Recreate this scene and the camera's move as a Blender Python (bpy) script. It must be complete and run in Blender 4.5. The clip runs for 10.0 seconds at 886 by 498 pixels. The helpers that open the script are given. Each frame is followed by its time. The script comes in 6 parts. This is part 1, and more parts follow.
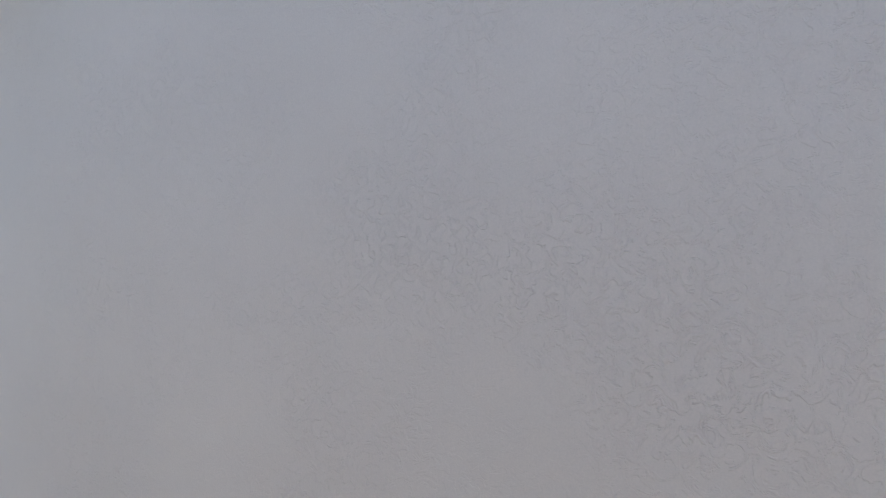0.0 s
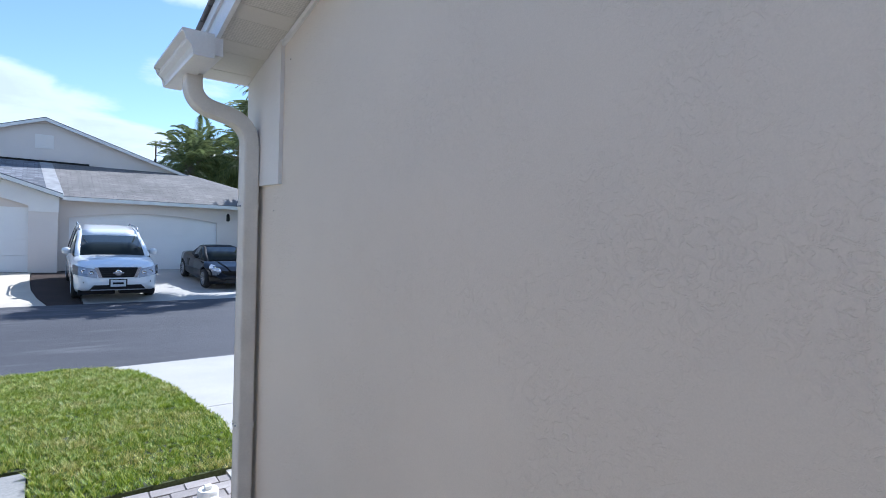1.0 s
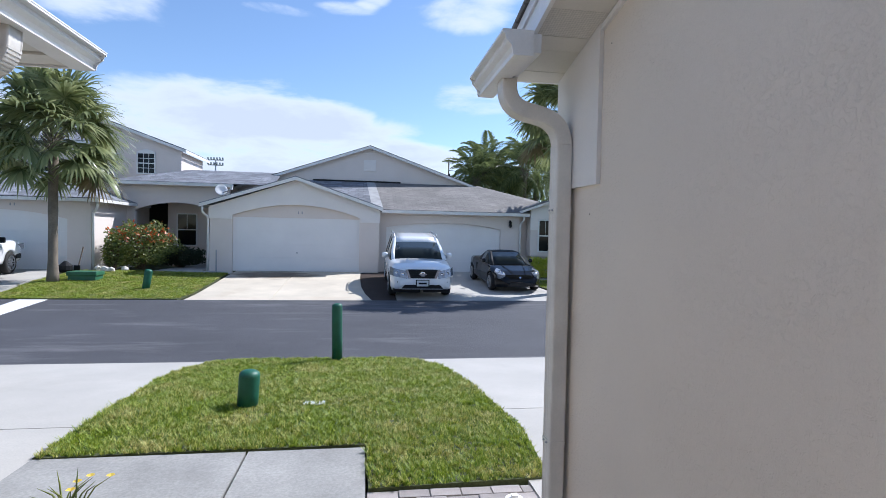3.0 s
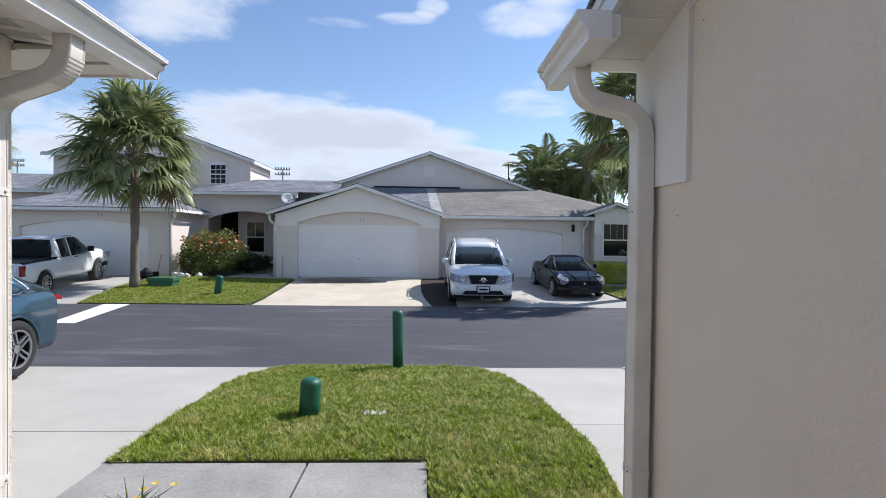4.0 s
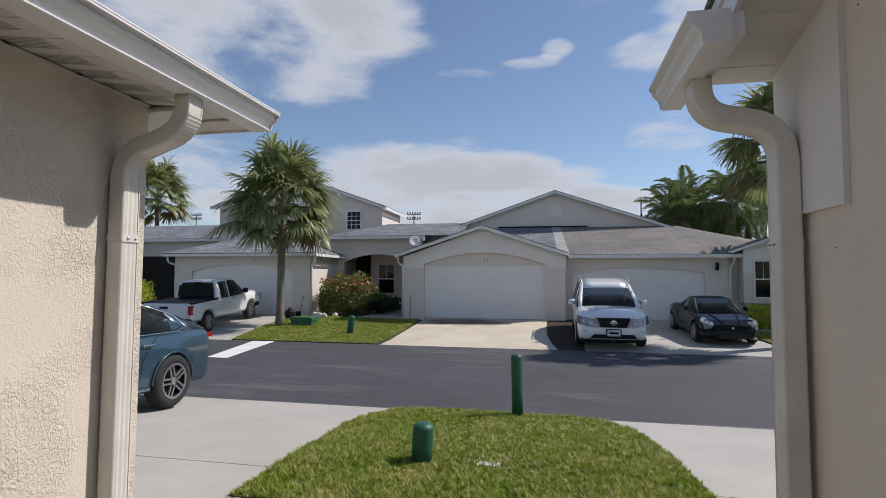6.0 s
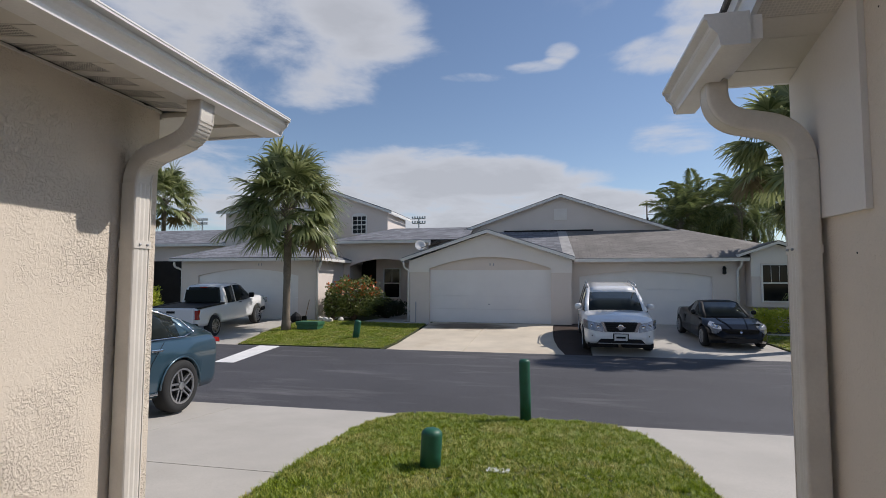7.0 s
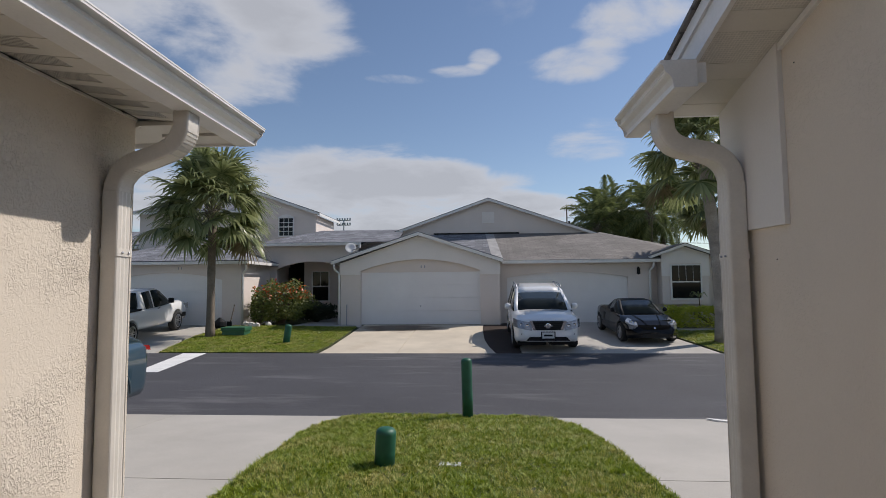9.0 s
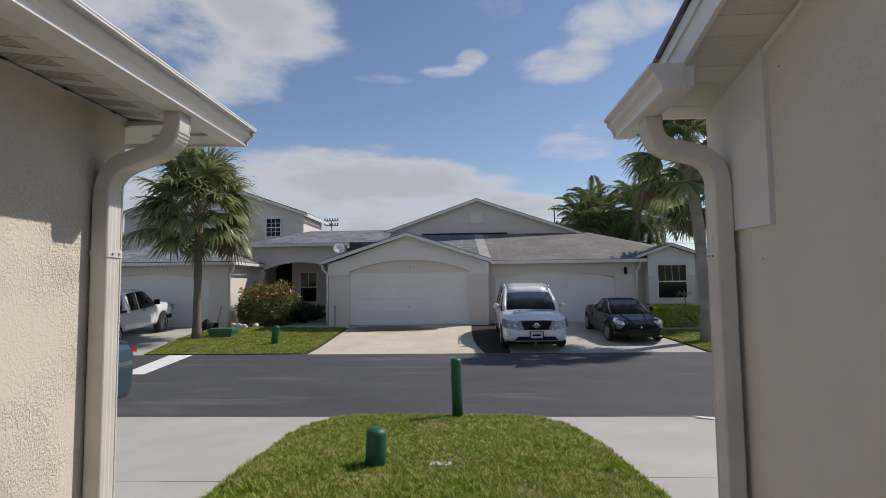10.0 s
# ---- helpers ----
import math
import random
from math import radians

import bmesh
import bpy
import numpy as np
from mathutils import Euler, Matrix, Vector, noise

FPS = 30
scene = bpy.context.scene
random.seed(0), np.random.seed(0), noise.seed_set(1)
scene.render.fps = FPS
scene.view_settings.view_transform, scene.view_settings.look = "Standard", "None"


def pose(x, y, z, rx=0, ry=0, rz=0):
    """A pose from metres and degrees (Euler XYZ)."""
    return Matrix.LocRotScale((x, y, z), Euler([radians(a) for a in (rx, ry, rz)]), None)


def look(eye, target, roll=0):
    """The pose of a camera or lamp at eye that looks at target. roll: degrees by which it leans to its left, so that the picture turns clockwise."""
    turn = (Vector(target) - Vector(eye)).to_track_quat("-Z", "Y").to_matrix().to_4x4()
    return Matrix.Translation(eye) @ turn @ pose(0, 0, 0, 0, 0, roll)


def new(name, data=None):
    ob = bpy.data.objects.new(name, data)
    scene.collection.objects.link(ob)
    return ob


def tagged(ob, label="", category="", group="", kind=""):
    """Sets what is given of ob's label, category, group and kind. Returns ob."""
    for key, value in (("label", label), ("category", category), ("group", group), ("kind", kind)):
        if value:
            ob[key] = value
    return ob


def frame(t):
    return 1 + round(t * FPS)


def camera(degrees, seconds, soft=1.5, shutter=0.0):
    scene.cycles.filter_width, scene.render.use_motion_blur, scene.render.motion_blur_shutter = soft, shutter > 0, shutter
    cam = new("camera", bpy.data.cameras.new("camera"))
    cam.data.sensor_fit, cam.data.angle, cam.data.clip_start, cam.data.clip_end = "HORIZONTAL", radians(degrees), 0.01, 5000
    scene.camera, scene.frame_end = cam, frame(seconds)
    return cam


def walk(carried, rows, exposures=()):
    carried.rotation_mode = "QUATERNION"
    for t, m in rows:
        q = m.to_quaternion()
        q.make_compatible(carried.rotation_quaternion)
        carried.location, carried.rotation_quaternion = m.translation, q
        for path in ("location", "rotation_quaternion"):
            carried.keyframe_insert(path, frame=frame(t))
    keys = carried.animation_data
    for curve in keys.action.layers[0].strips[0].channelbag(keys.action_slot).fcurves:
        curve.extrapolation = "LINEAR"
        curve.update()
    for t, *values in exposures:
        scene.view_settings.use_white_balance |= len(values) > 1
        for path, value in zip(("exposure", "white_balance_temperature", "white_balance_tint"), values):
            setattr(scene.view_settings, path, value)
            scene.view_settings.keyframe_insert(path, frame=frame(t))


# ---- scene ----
cam = camera(79.7, 10.0, 0.85)
PATH = [
    (0, (1.345, -0.652, 1.677), (3.117, 0.275, 1.654), 1.8),
    (0.2, (1.345, -0.652, 1.677), (3.033, 0.420, 1.654), 1.8),
    (0.5, (1.340, -0.648, 1.677), (2.881, 0.627, 1.647), 1.8),
    (1, (1.334, -0.642, 1.677), (2.548, 0.947, 1.636), 1.8),
    (1.5, (1.29, -0.61, 1.673), (2.217, 1.161, 1.628), 1.5),
    (2, (1.268, -0.566, 1.683), (1.936, 1.319, 1.634), 1.5),
    (2.5, (1.256, -0.429, 1.675), (1.694, 1.522, 1.622), 1.4),
    (4, (1.25, -0.1, 1.678), (1.323, 1.899, 1.644), 0.7),
    (4.5, (1.33, 0.0, 1.695), (1.211, 1.996, 1.737), 0.5),
    (5, (1.376, 0.061, 1.683), (1.099, 2.039, 1.776), 0.5),
    (5.5, (1.385, 0.082, 1.678), (1.019, 2.045, 1.784), 0.5),
    (7, (1.348, 0.099, 1.685), (0.926, 2.05, 1.816), 0.2),
    (7.5, (1.24, 0.02, 1.696), (0.869, 1.98, 1.832), 0.2),
    (8, (1.14, -0.082, 1.69), (0.912, 1.9, 1.83), -0.1),
    (8.5, (1.117, -0.127, 1.695), (0.958, 1.862, 1.83), -0.4),
    (9, (1.117, -0.146, 1.698), (0.975, 1.845, 1.835), -0.5),
    (9.5, (1.113, -0.153, 1.699), (0.995, 1.839, 1.835), -0.5),
    (10, (1.098, -0.166, 1.696), (1.001, 1.827, 1.834), -0.7),
]
walk(cam, [(t, look(eye, target, roll)) for t, eye, target, roll in PATH], exposures=((0, 1.05, 5350, 11), (1, 0.89, 5350, 11), (2, 0.70, 5450, 11), (2.5, 0.70, 5550, 12), (4, 0.56, 6050, 13), (4.5, 0.42, 6250, 14), (5.5, 0.14, 6400, 14), (7, 0.0, 6500, 14), (8, -0.05, 6550, 14), (10, -0.07, 6550, 14)))

# ---- world, sun, exposure ----
SUN = Vector((0.88 * math.cos(radians(46.5)), 0.47 * math.cos(radians(46.5)), math.sin(radians(46.5)))).normalized()
world = bpy.data.worlds.new("sky")
scene.world = world
world.use_nodes = True


def N(tree, kind, **vals):
    n = tree.nodes.new(kind)
    for k, v in vals.items():
        if k in n.inputs.keys():
            n.inputs[k].default_value = v
    return n


def build_sky():
    t = world.node_tree
    t.nodes.clear()
    L = t.links.new
    sky = t.nodes.new("ShaderNodeTexSky")
    sky.sky_type = "NISHITA"
    sky.sun_disc = False
    sky.sun_elevation = radians(46.5)
    sky.sun_rotation = math.atan2(SUN.x, SUN.y)
    sky.air_density, sky.dust_density, sky.ozone_density = 1.0, 0.2, 1.7
    b1 = N(t, "ShaderNodeBackground", Strength=SKY_STRENGTH)
    L(sky.outputs[0], b1.inputs["Color"])
    co = t.nodes.new("ShaderNodeTexCoord")
    sep = t.nodes.new("ShaderNodeSeparateXYZ")
    L(co.outputs["Generated"], sep.inputs[0])
    up = N(t, "ShaderNodeMath")
    up.operation = "MAXIMUM"
    L(sep.outputs[2], up.inputs[0])
    up.inputs[1].default_value = 0.0
    lift = N(t, "ShaderNodeMath")
    lift.operation = "ADD"
    L(up.outputs[0], lift.inputs[0])
    lift.inputs[1].default_value = 0.18
    flat = t.nodes.new("ShaderNodeVectorMath")
    flat.operation = "DIVIDE"
    L(co.outputs["Generated"], flat.inputs[0])
    L(lift.outputs[0], flat.inputs[1])
    nz = N(t, "ShaderNodeTexNoise", Scale=2.4, Detail=9.0, Roughness=0.58, Distortion=0.3)
    L(flat.outputs[0], nz.inputs["Vector"])
    # banks of cloud: low over the roofs, high over the near eave, small puffs
    total = None
    for az, el, waz, wel, amount in CLOUDS:
        d = Vector((math.sin(radians(az)) * math.cos(radians(el)), math.cos(radians(az)) * math.cos(radians(el)), math.sin(radians(el))))
        side = Vector((math.cos(radians(az)), -math.sin(radians(az)), 0))
        top = side.cross(d)
        parts_ = []
        for ax, w in ((side, waz), (top, wel)):
            dot = t.nodes.new("ShaderNodeVectorMath")
            dot.operation = "DOT_PRODUCT"
            L(co.outputs["Generated"], dot.inputs[0])
            dot.inputs[1].default_value = ax
            m = N(t, "ShaderNodeMath")
            m.operation = "SUBTRACT"
            L(dot.outputs["Value"], m.inputs[0])
            m.inputs[1].default_value = ax.dot(d)
            q = N(t, "ShaderNodeMath")
            q.operation = "DIVIDE"
            L(m.outputs[0], q.inputs[0])
            q.inputs[1].default_value = math.sin(radians(w))
            sq = N(t, "ShaderNodeMath")
            sq.operation = "MULTIPLY"
            L(q.outputs[0], sq.inputs[0])
            L(q.outputs[0], sq.inputs[1])
            parts_.append(sq)
        s = N(t, "ShaderNodeMath")
        s.operation = "ADD"
        L(parts_[0].outputs[0], s.inputs[0])
        L(parts_[1].outputs[0], s.inputs[1])
        r = t.nodes.new("ShaderNodeMapRange")
        r.interpolation_type = "SMOOTHSTEP"
        L(s.outputs[0], r.inputs[0])
        for k, v in zip((1, 2, 3, 4), (0.1, 2.0, amount, 0.0)):
            r.inputs[k].default_value = v
        if total is None:
            total = r.outputs[0]
        else:
            a = N(t, "ShaderNodeMath")
            a.operation = "ADD"
            L(total, a.inputs[0])
            L(r.outputs[0], a.inputs[1])
            total = a.outputs[0]
    add = N(t, "ShaderNodeMath")
    add.operation = "ADD"
    L(nz.outputs["Fac"], add.inputs[0])
    L(total, add.inputs[1])
    cover = t.nodes.new("ShaderNodeMapRange")
    cover.interpolation_type = "SMOOTHSTEP"
    L(add.outputs[0], cover.inputs[0])
    for k, v in zip((1, 2, 3, 4), (0.61, 0.90, 0.0, 0.92)):
        cover.inputs[k].default_value = v
    tone = t.nodes.new("ShaderNodeMapRange")
    L(add.outputs[0], tone.inputs[0])
    for k, v in zip((1, 2, 3, 4), (0.74, 1.05, 1.0, 0.78)):
        tone.inputs[k].default_value = v
    tint = t.nodes.new("ShaderNodeVectorMath")
    tint.operation = "SCALE"
    tint.inputs[0].default_value = (0.88, 0.93, 1.0)
    L(tone.outputs[0], tint.inputs["Scale"])
    b2 = N(t, "ShaderNodeBackground", Strength=CLOUD_STRENGTH)
    L(tint.outputs[0], b2.inputs["Color"])
    mix = t.nodes.new("ShaderNodeMixShader")
    L(cover.outputs[0], mix.inputs[0])
    L(b1.outputs[0], mix.inputs[1])
    L(b2.outputs[0], mix.inputs[2])
    out = t.nodes.new("ShaderNodeOutputWorld")
    L(mix.outputs[0], out.inputs[0])


SKY_STRENGTH, CLOUD_STRENGTH = 0.105, 0.68
# azimuth from the street's axis, elevation, half widths, amount
CLOUDS = (
    (-13, 8.8, 18, 5.2, 0.44), (-6, 11.8, 8, 1.8, 0.18), (-33, 26.5, 14, 8.5, 0.40), (-20, 27, 6, 3.0, 0.16), (-25, 19.5, 5, 2.2, 0.14),
    (-2.4, 22.4, 3.0, 0.7, 0.30), (0.6, 23.6, 1.7, 0.9, 0.30), (-9, 21.6, 3.6, 0.6, 0.24), (11, 22.4, 4.2, 1.8, 0.30), (16.5, 26, 5, 2.4, 0.32),
    (12.5, 15, 5, 2.2, 0.29), (6, 7.8, 4, 2.0, 0.27), (-37, 9.5, 9, 4, 0.26), (22, 9, 9, 3, 0.18), (70, 30, 30, 14, 0.2), (150, 35, 40, 16, 0.2), (-110, 35, 40, 16, 0.2))
build_sky()
sun_data = bpy.data.lights.new("sun", "SUN")
sun_data.energy, sun_data.angle, sun_data.color = 4.1, radians(0.55), (1.0, 0.955, 0.88)
sun = new("sun", sun_data)
sun.matrix_world = look(SUN * 60, (0, 0, 0))

# ---- materials ----


def material(name, col, rough=0.7, var=0.12, scale=3.0, fine=60.0, fine_var=0.06, bump=0.0, bump_scale=80.0, metal=0.0, coat=0.0, spec=0.5, rand=0.0, coords="Object", second=None, dist=0.01):
    """Principled paint with stains at a coarse scale, grain at a fine one, and relief."""
    m = bpy.data.materials.new(name)
    m.use_nodes = True
    t = m.node_tree
    L = t.links.new
    p = t.nodes["Principled BSDF"]
    p.inputs["Roughness"].default_value = rough
    p.inputs["Metallic"].default_value = metal
    p.inputs["Specular IOR Level"].default_value = spec
    p.inputs["Coat Weight"].default_value = coat
    p.inputs["Coat Roughness"].default_value = 0.05
    co = t.nodes.new("ShaderNodeTexCoord")
    n1 = N(t, "ShaderNodeTexNoise", Scale=scale, Detail=5.0, Roughness=0.6)
    n2 = N(t, "ShaderNodeTexNoise", Scale=fine, Detail=3.0, Roughness=0.6)
    L(co.outputs[coords], n1.inputs["Vector"])
    L(co.outputs[coords], n2.inputs["Vector"])
    r1 = t.nodes.new("ShaderNodeMapRange")
    L(n1.outputs["Fac"], r1.inputs[0])
    for k, v in zip((1, 2, 3, 4), (0.3, 0.7, 1 - var, 1 + var)):
        r1.inputs[k].default_value = v
    r2 = t.nodes.new("ShaderNodeMapRange")
    L(n2.outputs["Fac"], r2.inputs[0])
    for k, v in zip((1, 2, 3, 4), (0.3, 0.7, 1 - fine_var, 1 + fine_var)):
        r2.inputs[k].default_value = v
    mul = t.nodes.new("ShaderNodeMath")
    mul.operation = "MULTIPLY"
    L(r1.outputs[0], mul.inputs[0])
    L(r2.outputs[0], mul.inputs[1])
    fac = mul.outputs[0]
    if rand:
        oi = t.nodes.new("ShaderNodeObjectInfo")
        r3 = t.nodes.new("ShaderNodeMapRange")
        L(oi.outputs["Random"], r3.inputs[0])
        for k, v in zip((3, 4), (1 - rand, 1 + rand)):
            r3.inputs[k].default_value = v
        mm = t.nodes.new("ShaderNodeMath")
        mm.operation = "MULTIPLY"
        L(fac, mm.inputs[0])
        L(r3.outputs[0], mm.inputs[1])
        fac = mm.outputs[0]
    sc = t.nodes.new("ShaderNodeVectorMath")
    sc.operation = "SCALE"
    sc.inputs[0].default_value = col
    if second:
        mx = t.nodes.new("ShaderNodeMix")
        mx.data_type = "VECTOR"
        rr = t.nodes.new("ShaderNodeMapRange")
        L(n1.outputs["Fac"], rr.inputs[0])
        rr.inputs[1].default_value, rr.inputs[2].default_value = 0.42, 0.62
        L(rr.outputs[0], mx.inputs[0])
        mx.inputs[4].default_value = col
        mx.inputs[5].default_value = second
        L(mx.outputs[1], sc.inputs[0])
    L(fac, sc.inputs["Scale"])
    L(sc.outputs[0], p.inputs["Base Color"])
    if bump:
        n3 = N(t, "ShaderNodeTexNoise", Scale=bump_scale, Detail=3.0, Roughness=0.5)
        L(co.outputs[coords], n3.inputs["Vector"])
        b = N(t, "ShaderNodeBump", Strength=bump, Distance=dist)
        L(n3.outputs["Fac"], b.inputs["Height"])
        L(b.outputs[0], p.inputs["Normal"])
    return m


def stucco(name, col, size=34.0, strength=0.5, dist=0.006, edge=(0.40, 0.64)):
    """Painted knock-down stucco: flattened worm-like ridges over a sanded ground."""
    m = material(name, col, 0.85, 0.035, 0.9, 240.0, 0.03)
    t = m.node_tree
    L = t.links.new
    p = t.nodes["Principled BSDF"]
    co = t.nodes.new("ShaderNodeTexCoord")
    warp = N(t, "ShaderNodeTexNoise", Scale=size, Detail=3.0, Roughness=0.62, Distortion=1.2)
    L(co.outputs["Object"], warp.inputs["Vector"])
    step = t.nodes.new("ShaderNodeMapRange")
    step.interpolation_type = "SMOOTHSTEP"
    L(warp.outputs["Fac"], step.inputs[0])
    for k, v in zip((1, 2, 3, 4), (*edge, 0.0, 1.0)):
        step.inputs[k].default_value = v
    patch = N(t, "ShaderNodeTexNoise", Scale=2.2, Detail=3.0)
    L(co.outputs["Object"], patch.inputs["Vector"])
    pr = t.nodes.new("ShaderNodeMapRange")
    L(patch.outputs["Fac"], pr.inputs[0])
    for k, v in zip((1, 2, 3, 4), (0.40, 0.64, 0.12, 1.0)):
        pr.inputs[k].default_value = v
    mul = t.nodes.new("ShaderNodeMath")
    mul.operation = "MULTIPLY"
    L(step.outputs[0], mul.inputs[0])
    L(pr.outputs[0], mul.inputs[1])
    b = N(t, "ShaderNodeBump", Strength=strength, Distance=dist)
    L(mul.outputs[0], b.inputs["Height"])
    b2 = N(t, "ShaderNodeBump", Strength=0.15, Distance=0.002)
    sand = N(t, "ShaderNodeTexNoise", Scale=420.0, Detail=2.0)
    L(co.outputs["Object"], sand.inputs["Vector"])
    L(sand.outputs["Fac"], b2.inputs["Height"])
    L(b.outputs[0], b2.inputs["Normal"])
    L(b2.outputs[0], p.inputs["Normal"])
    return m


def shingle(name, c1, c2):
    """Asphalt shingles in courses, each tab a little different."""
    m = bpy.data.materials.new(name)
    m.use_nodes = True
    t = m.node_tree
    L = t.links.new
    p = t.nodes["Principled BSDF"]
    p.inputs["Roughness"].default_value = 0.9
    co = t.nodes.new("ShaderNodeTexCoord")
    br = N(t, "ShaderNodeTexBrick", Scale=1.0)
    br.offset = 0.37
    br.inputs["Brick Width"].default_value = 0.33
    br.inputs["Row Height"].default_value = 0.14
    br.inputs["Mortar Size"].default_value = 0.008
    br.inputs["Bias"].default_value = -0.1
    br.inputs["Color1"].default_value = (*c1, 1)
    br.inputs["Color2"].default_value = (*c2, 1)
    br.inputs["Mortar"].default_value = (*[v * 0.55 for v in c1], 1)
    L(co.outputs["UV"], br.inputs["Vector"])
    n1 = N(t, "ShaderNodeTexNoise", Scale=0.8, Detail=6.0, Roughness=0.65)
    L(co.outputs["Object"], n1.inputs["Vector"])
    r1 = t.nodes.new("ShaderNodeMapRange")
    L(n1.outputs["Fac"], r1.inputs[0])
    for k, v in zip((1, 2, 3, 4), (0.3, 0.7, 0.78, 1.2)):
        r1.inputs[k].default_value = v
    sc = t.nodes.new("ShaderNodeVectorMath")
    sc.operation = "SCALE"
    L(br.outputs["Color"], sc.inputs[0])
    L(r1.outputs[0], sc.inputs["Scale"])
    L(sc.outputs[0], p.inputs["Base Color"])
    b = N(t, "ShaderNodeBump", Strength=0.6, Distance=0.01)
    L(br.outputs["Color"], b.inputs["Height"])
    L(b.outputs[0], p.inputs["Normal"])
    return m


def leafy(name, c1, c2, rough=0.45, dry=None, through_share=0.35):
    """Leaf: two greens by island, some light let through."""
    m = bpy.data.materials.new(name)
    m.use_nodes = True
    t = m.node_tree
    L = t.links.new
    p = t.nodes["Principled BSDF"]
    p.inputs["Roughness"].default_value = rough
    geo = t.nodes.new("ShaderNodeNewGeometry")
    mx = t.nodes.new("ShaderNodeMix")
    mx.data_type = "RGBA"
    L(geo.outputs["Random Per Island"], mx.inputs[0])
    mx.inputs[6].default_value = (*c1, 1)
    mx.inputs[7].default_value = (*c2, 1)
    colour = mx.outputs[2]
    if dry:
        co = t.nodes.new("ShaderNodeTexCoord")
        nz = N(t, "ShaderNodeTexNoise", Scale=1.7, Detail=5.0, Roughness=0.7)
        L(co.outputs["Object"], nz.inputs["Vector"])
        sm = N(t, "ShaderNodeMath")
        sm.operation = "MULTIPLY_ADD"
        L(geo.outputs["Random Per Island"], sm.inputs[0])
        sm.inputs[1].default_value = 0.35
        L(nz.outputs["Fac"], sm.inputs[2])
        rr = t.nodes.new("ShaderNodeMapRange")
        L(sm.outputs[0], rr.inputs[0])
        for k, v in zip((1, 2, 3, 4), (0.66, 0.95, 0.0, 0.85)):
            rr.inputs[k].default_value = v
        m2 = t.nodes.new("ShaderNodeMix")
        m2.data_type = "RGBA"
        L(rr.outputs[0], m2.inputs[0])
        L(colour, m2.inputs[6])
        m2.inputs[7].default_value = (*dry, 1)
        colour = m2.outputs[2]
    L(colour, p.inputs["Base Color"])
    tr = t.nodes.new("ShaderNodeBsdfTranslucent")
    L(colour, tr.inputs["Color"])
    ms = t.nodes.new("ShaderNodeMixShader")
    ms.inputs[0].default_value = through_share
    L(p.outputs[0], ms.inputs[1])
    L(tr.outputs[0], ms.inputs[2])
    L(ms.outputs[0], t.nodes["Material Output"].inputs[0])
    return m


def perforated(name, hole):
    """White vinyl soffit with rows of small vent slots."""
    m = material(name, (0.65, 0.61, 0.54), 0.5, 0.05, 2.0)
    t = m.node_tree
    L = t.links.new
    p = t.nodes["Principled BSDF"]
    co = t.nodes.new("ShaderNodeTexCoord")
    v = N(t, "ShaderNodeTexVoronoi", Scale=80.0, Randomness=0.0)
    v.voronoi_dimensions = "2D"
    L(co.outputs["Object"], v.inputs["Vector"])
    r = t.nodes.new("ShaderNodeMapRange")
    L(v.outputs["Distance"], r.inputs[0])
    for k, x in zip((1, 2, 3, 4), (0.34, 0.42, hole, 1.0)):
        r.inputs[k].default_value = x
    old = p.inputs["Base Color"].links[0].from_socket
    sc = t.nodes.new("ShaderNodeVectorMath")
    sc.operation = "SCALE"
    L(old, sc.inputs[0])
    L(r.outputs[0], sc.inputs["Scale"])
    L(sc.outputs[0], p.inputs["Base Color"])
    return m


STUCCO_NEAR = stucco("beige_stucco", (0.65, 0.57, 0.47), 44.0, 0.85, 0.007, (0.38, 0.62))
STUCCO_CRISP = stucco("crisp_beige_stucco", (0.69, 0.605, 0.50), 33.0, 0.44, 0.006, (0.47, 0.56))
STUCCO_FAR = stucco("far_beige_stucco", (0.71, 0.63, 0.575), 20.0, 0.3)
STUCCO_PALE = stucco("pale_frieze_and_sunlit_side_stucco", (0.80, 0.75, 0.71), 20.0, 0.3)
PANEL = material("painted_corner_panel", (0.70, 0.66, 0.61), 0.6, 0.03, 2.0, 120, 0.02, 0.05, 60)
WHITE = material("white_enamel_trim", (0.74, 0.72, 0.69), 0.35, 0.06, 4.0, 90, 0.03, 0.04, 120)
SOFFIT = material("vinyl_soffit", (0.65, 0.61, 0.54), 0.5, 0.05, 2.0, 80, 0.02)
VENT = perforated("vented_vinyl_soffit", 0.10)
VENT_FINE = perforated("fine_vented_vinyl_soffit", 0.86)
SPOUT = material("cream_painted_aluminium", (0.64, 0.595, 0.53), 0.38, 0.08, 5.0, 110, 0.03, 0.03, 150)
DOORW = material("white_door_paint", (0.80, 0.77, 0.75), 0.45, 0.03, 1.2, 60, 0.02)
SHINGLE_NEW = shingle("grey_blue_shingle", (0.15, 0.155, 0.172), (0.275, 0.28, 0.305))
SHINGLE_OLD = shingle("grey_brown_shingle", (0.185, 0.17, 0.155), (0.235, 0.215, 0.20))
CONCRETE = material("driveway_concrete", (0.42, 0.395, 0.355), 0.85, 0.09, 0.9, 70, 0.06, 0.12, 160)
CONCRETE_WARM = material("stained_warm_concrete", (0.56, 0.49, 0.385), 0.85, 0.12, 0.8, 70, 0.06, 0.12, 160)
SLAB = material("walkway_concrete", (0.285, 0.275, 0.255), 0.88, 0.2, 1.6, 45, 0.14, 0.2, 140)
PAINT = material("road_paint", (0.72, 0.71, 0.69), 0.7, 0.1, 2.0, 90, 0.1)
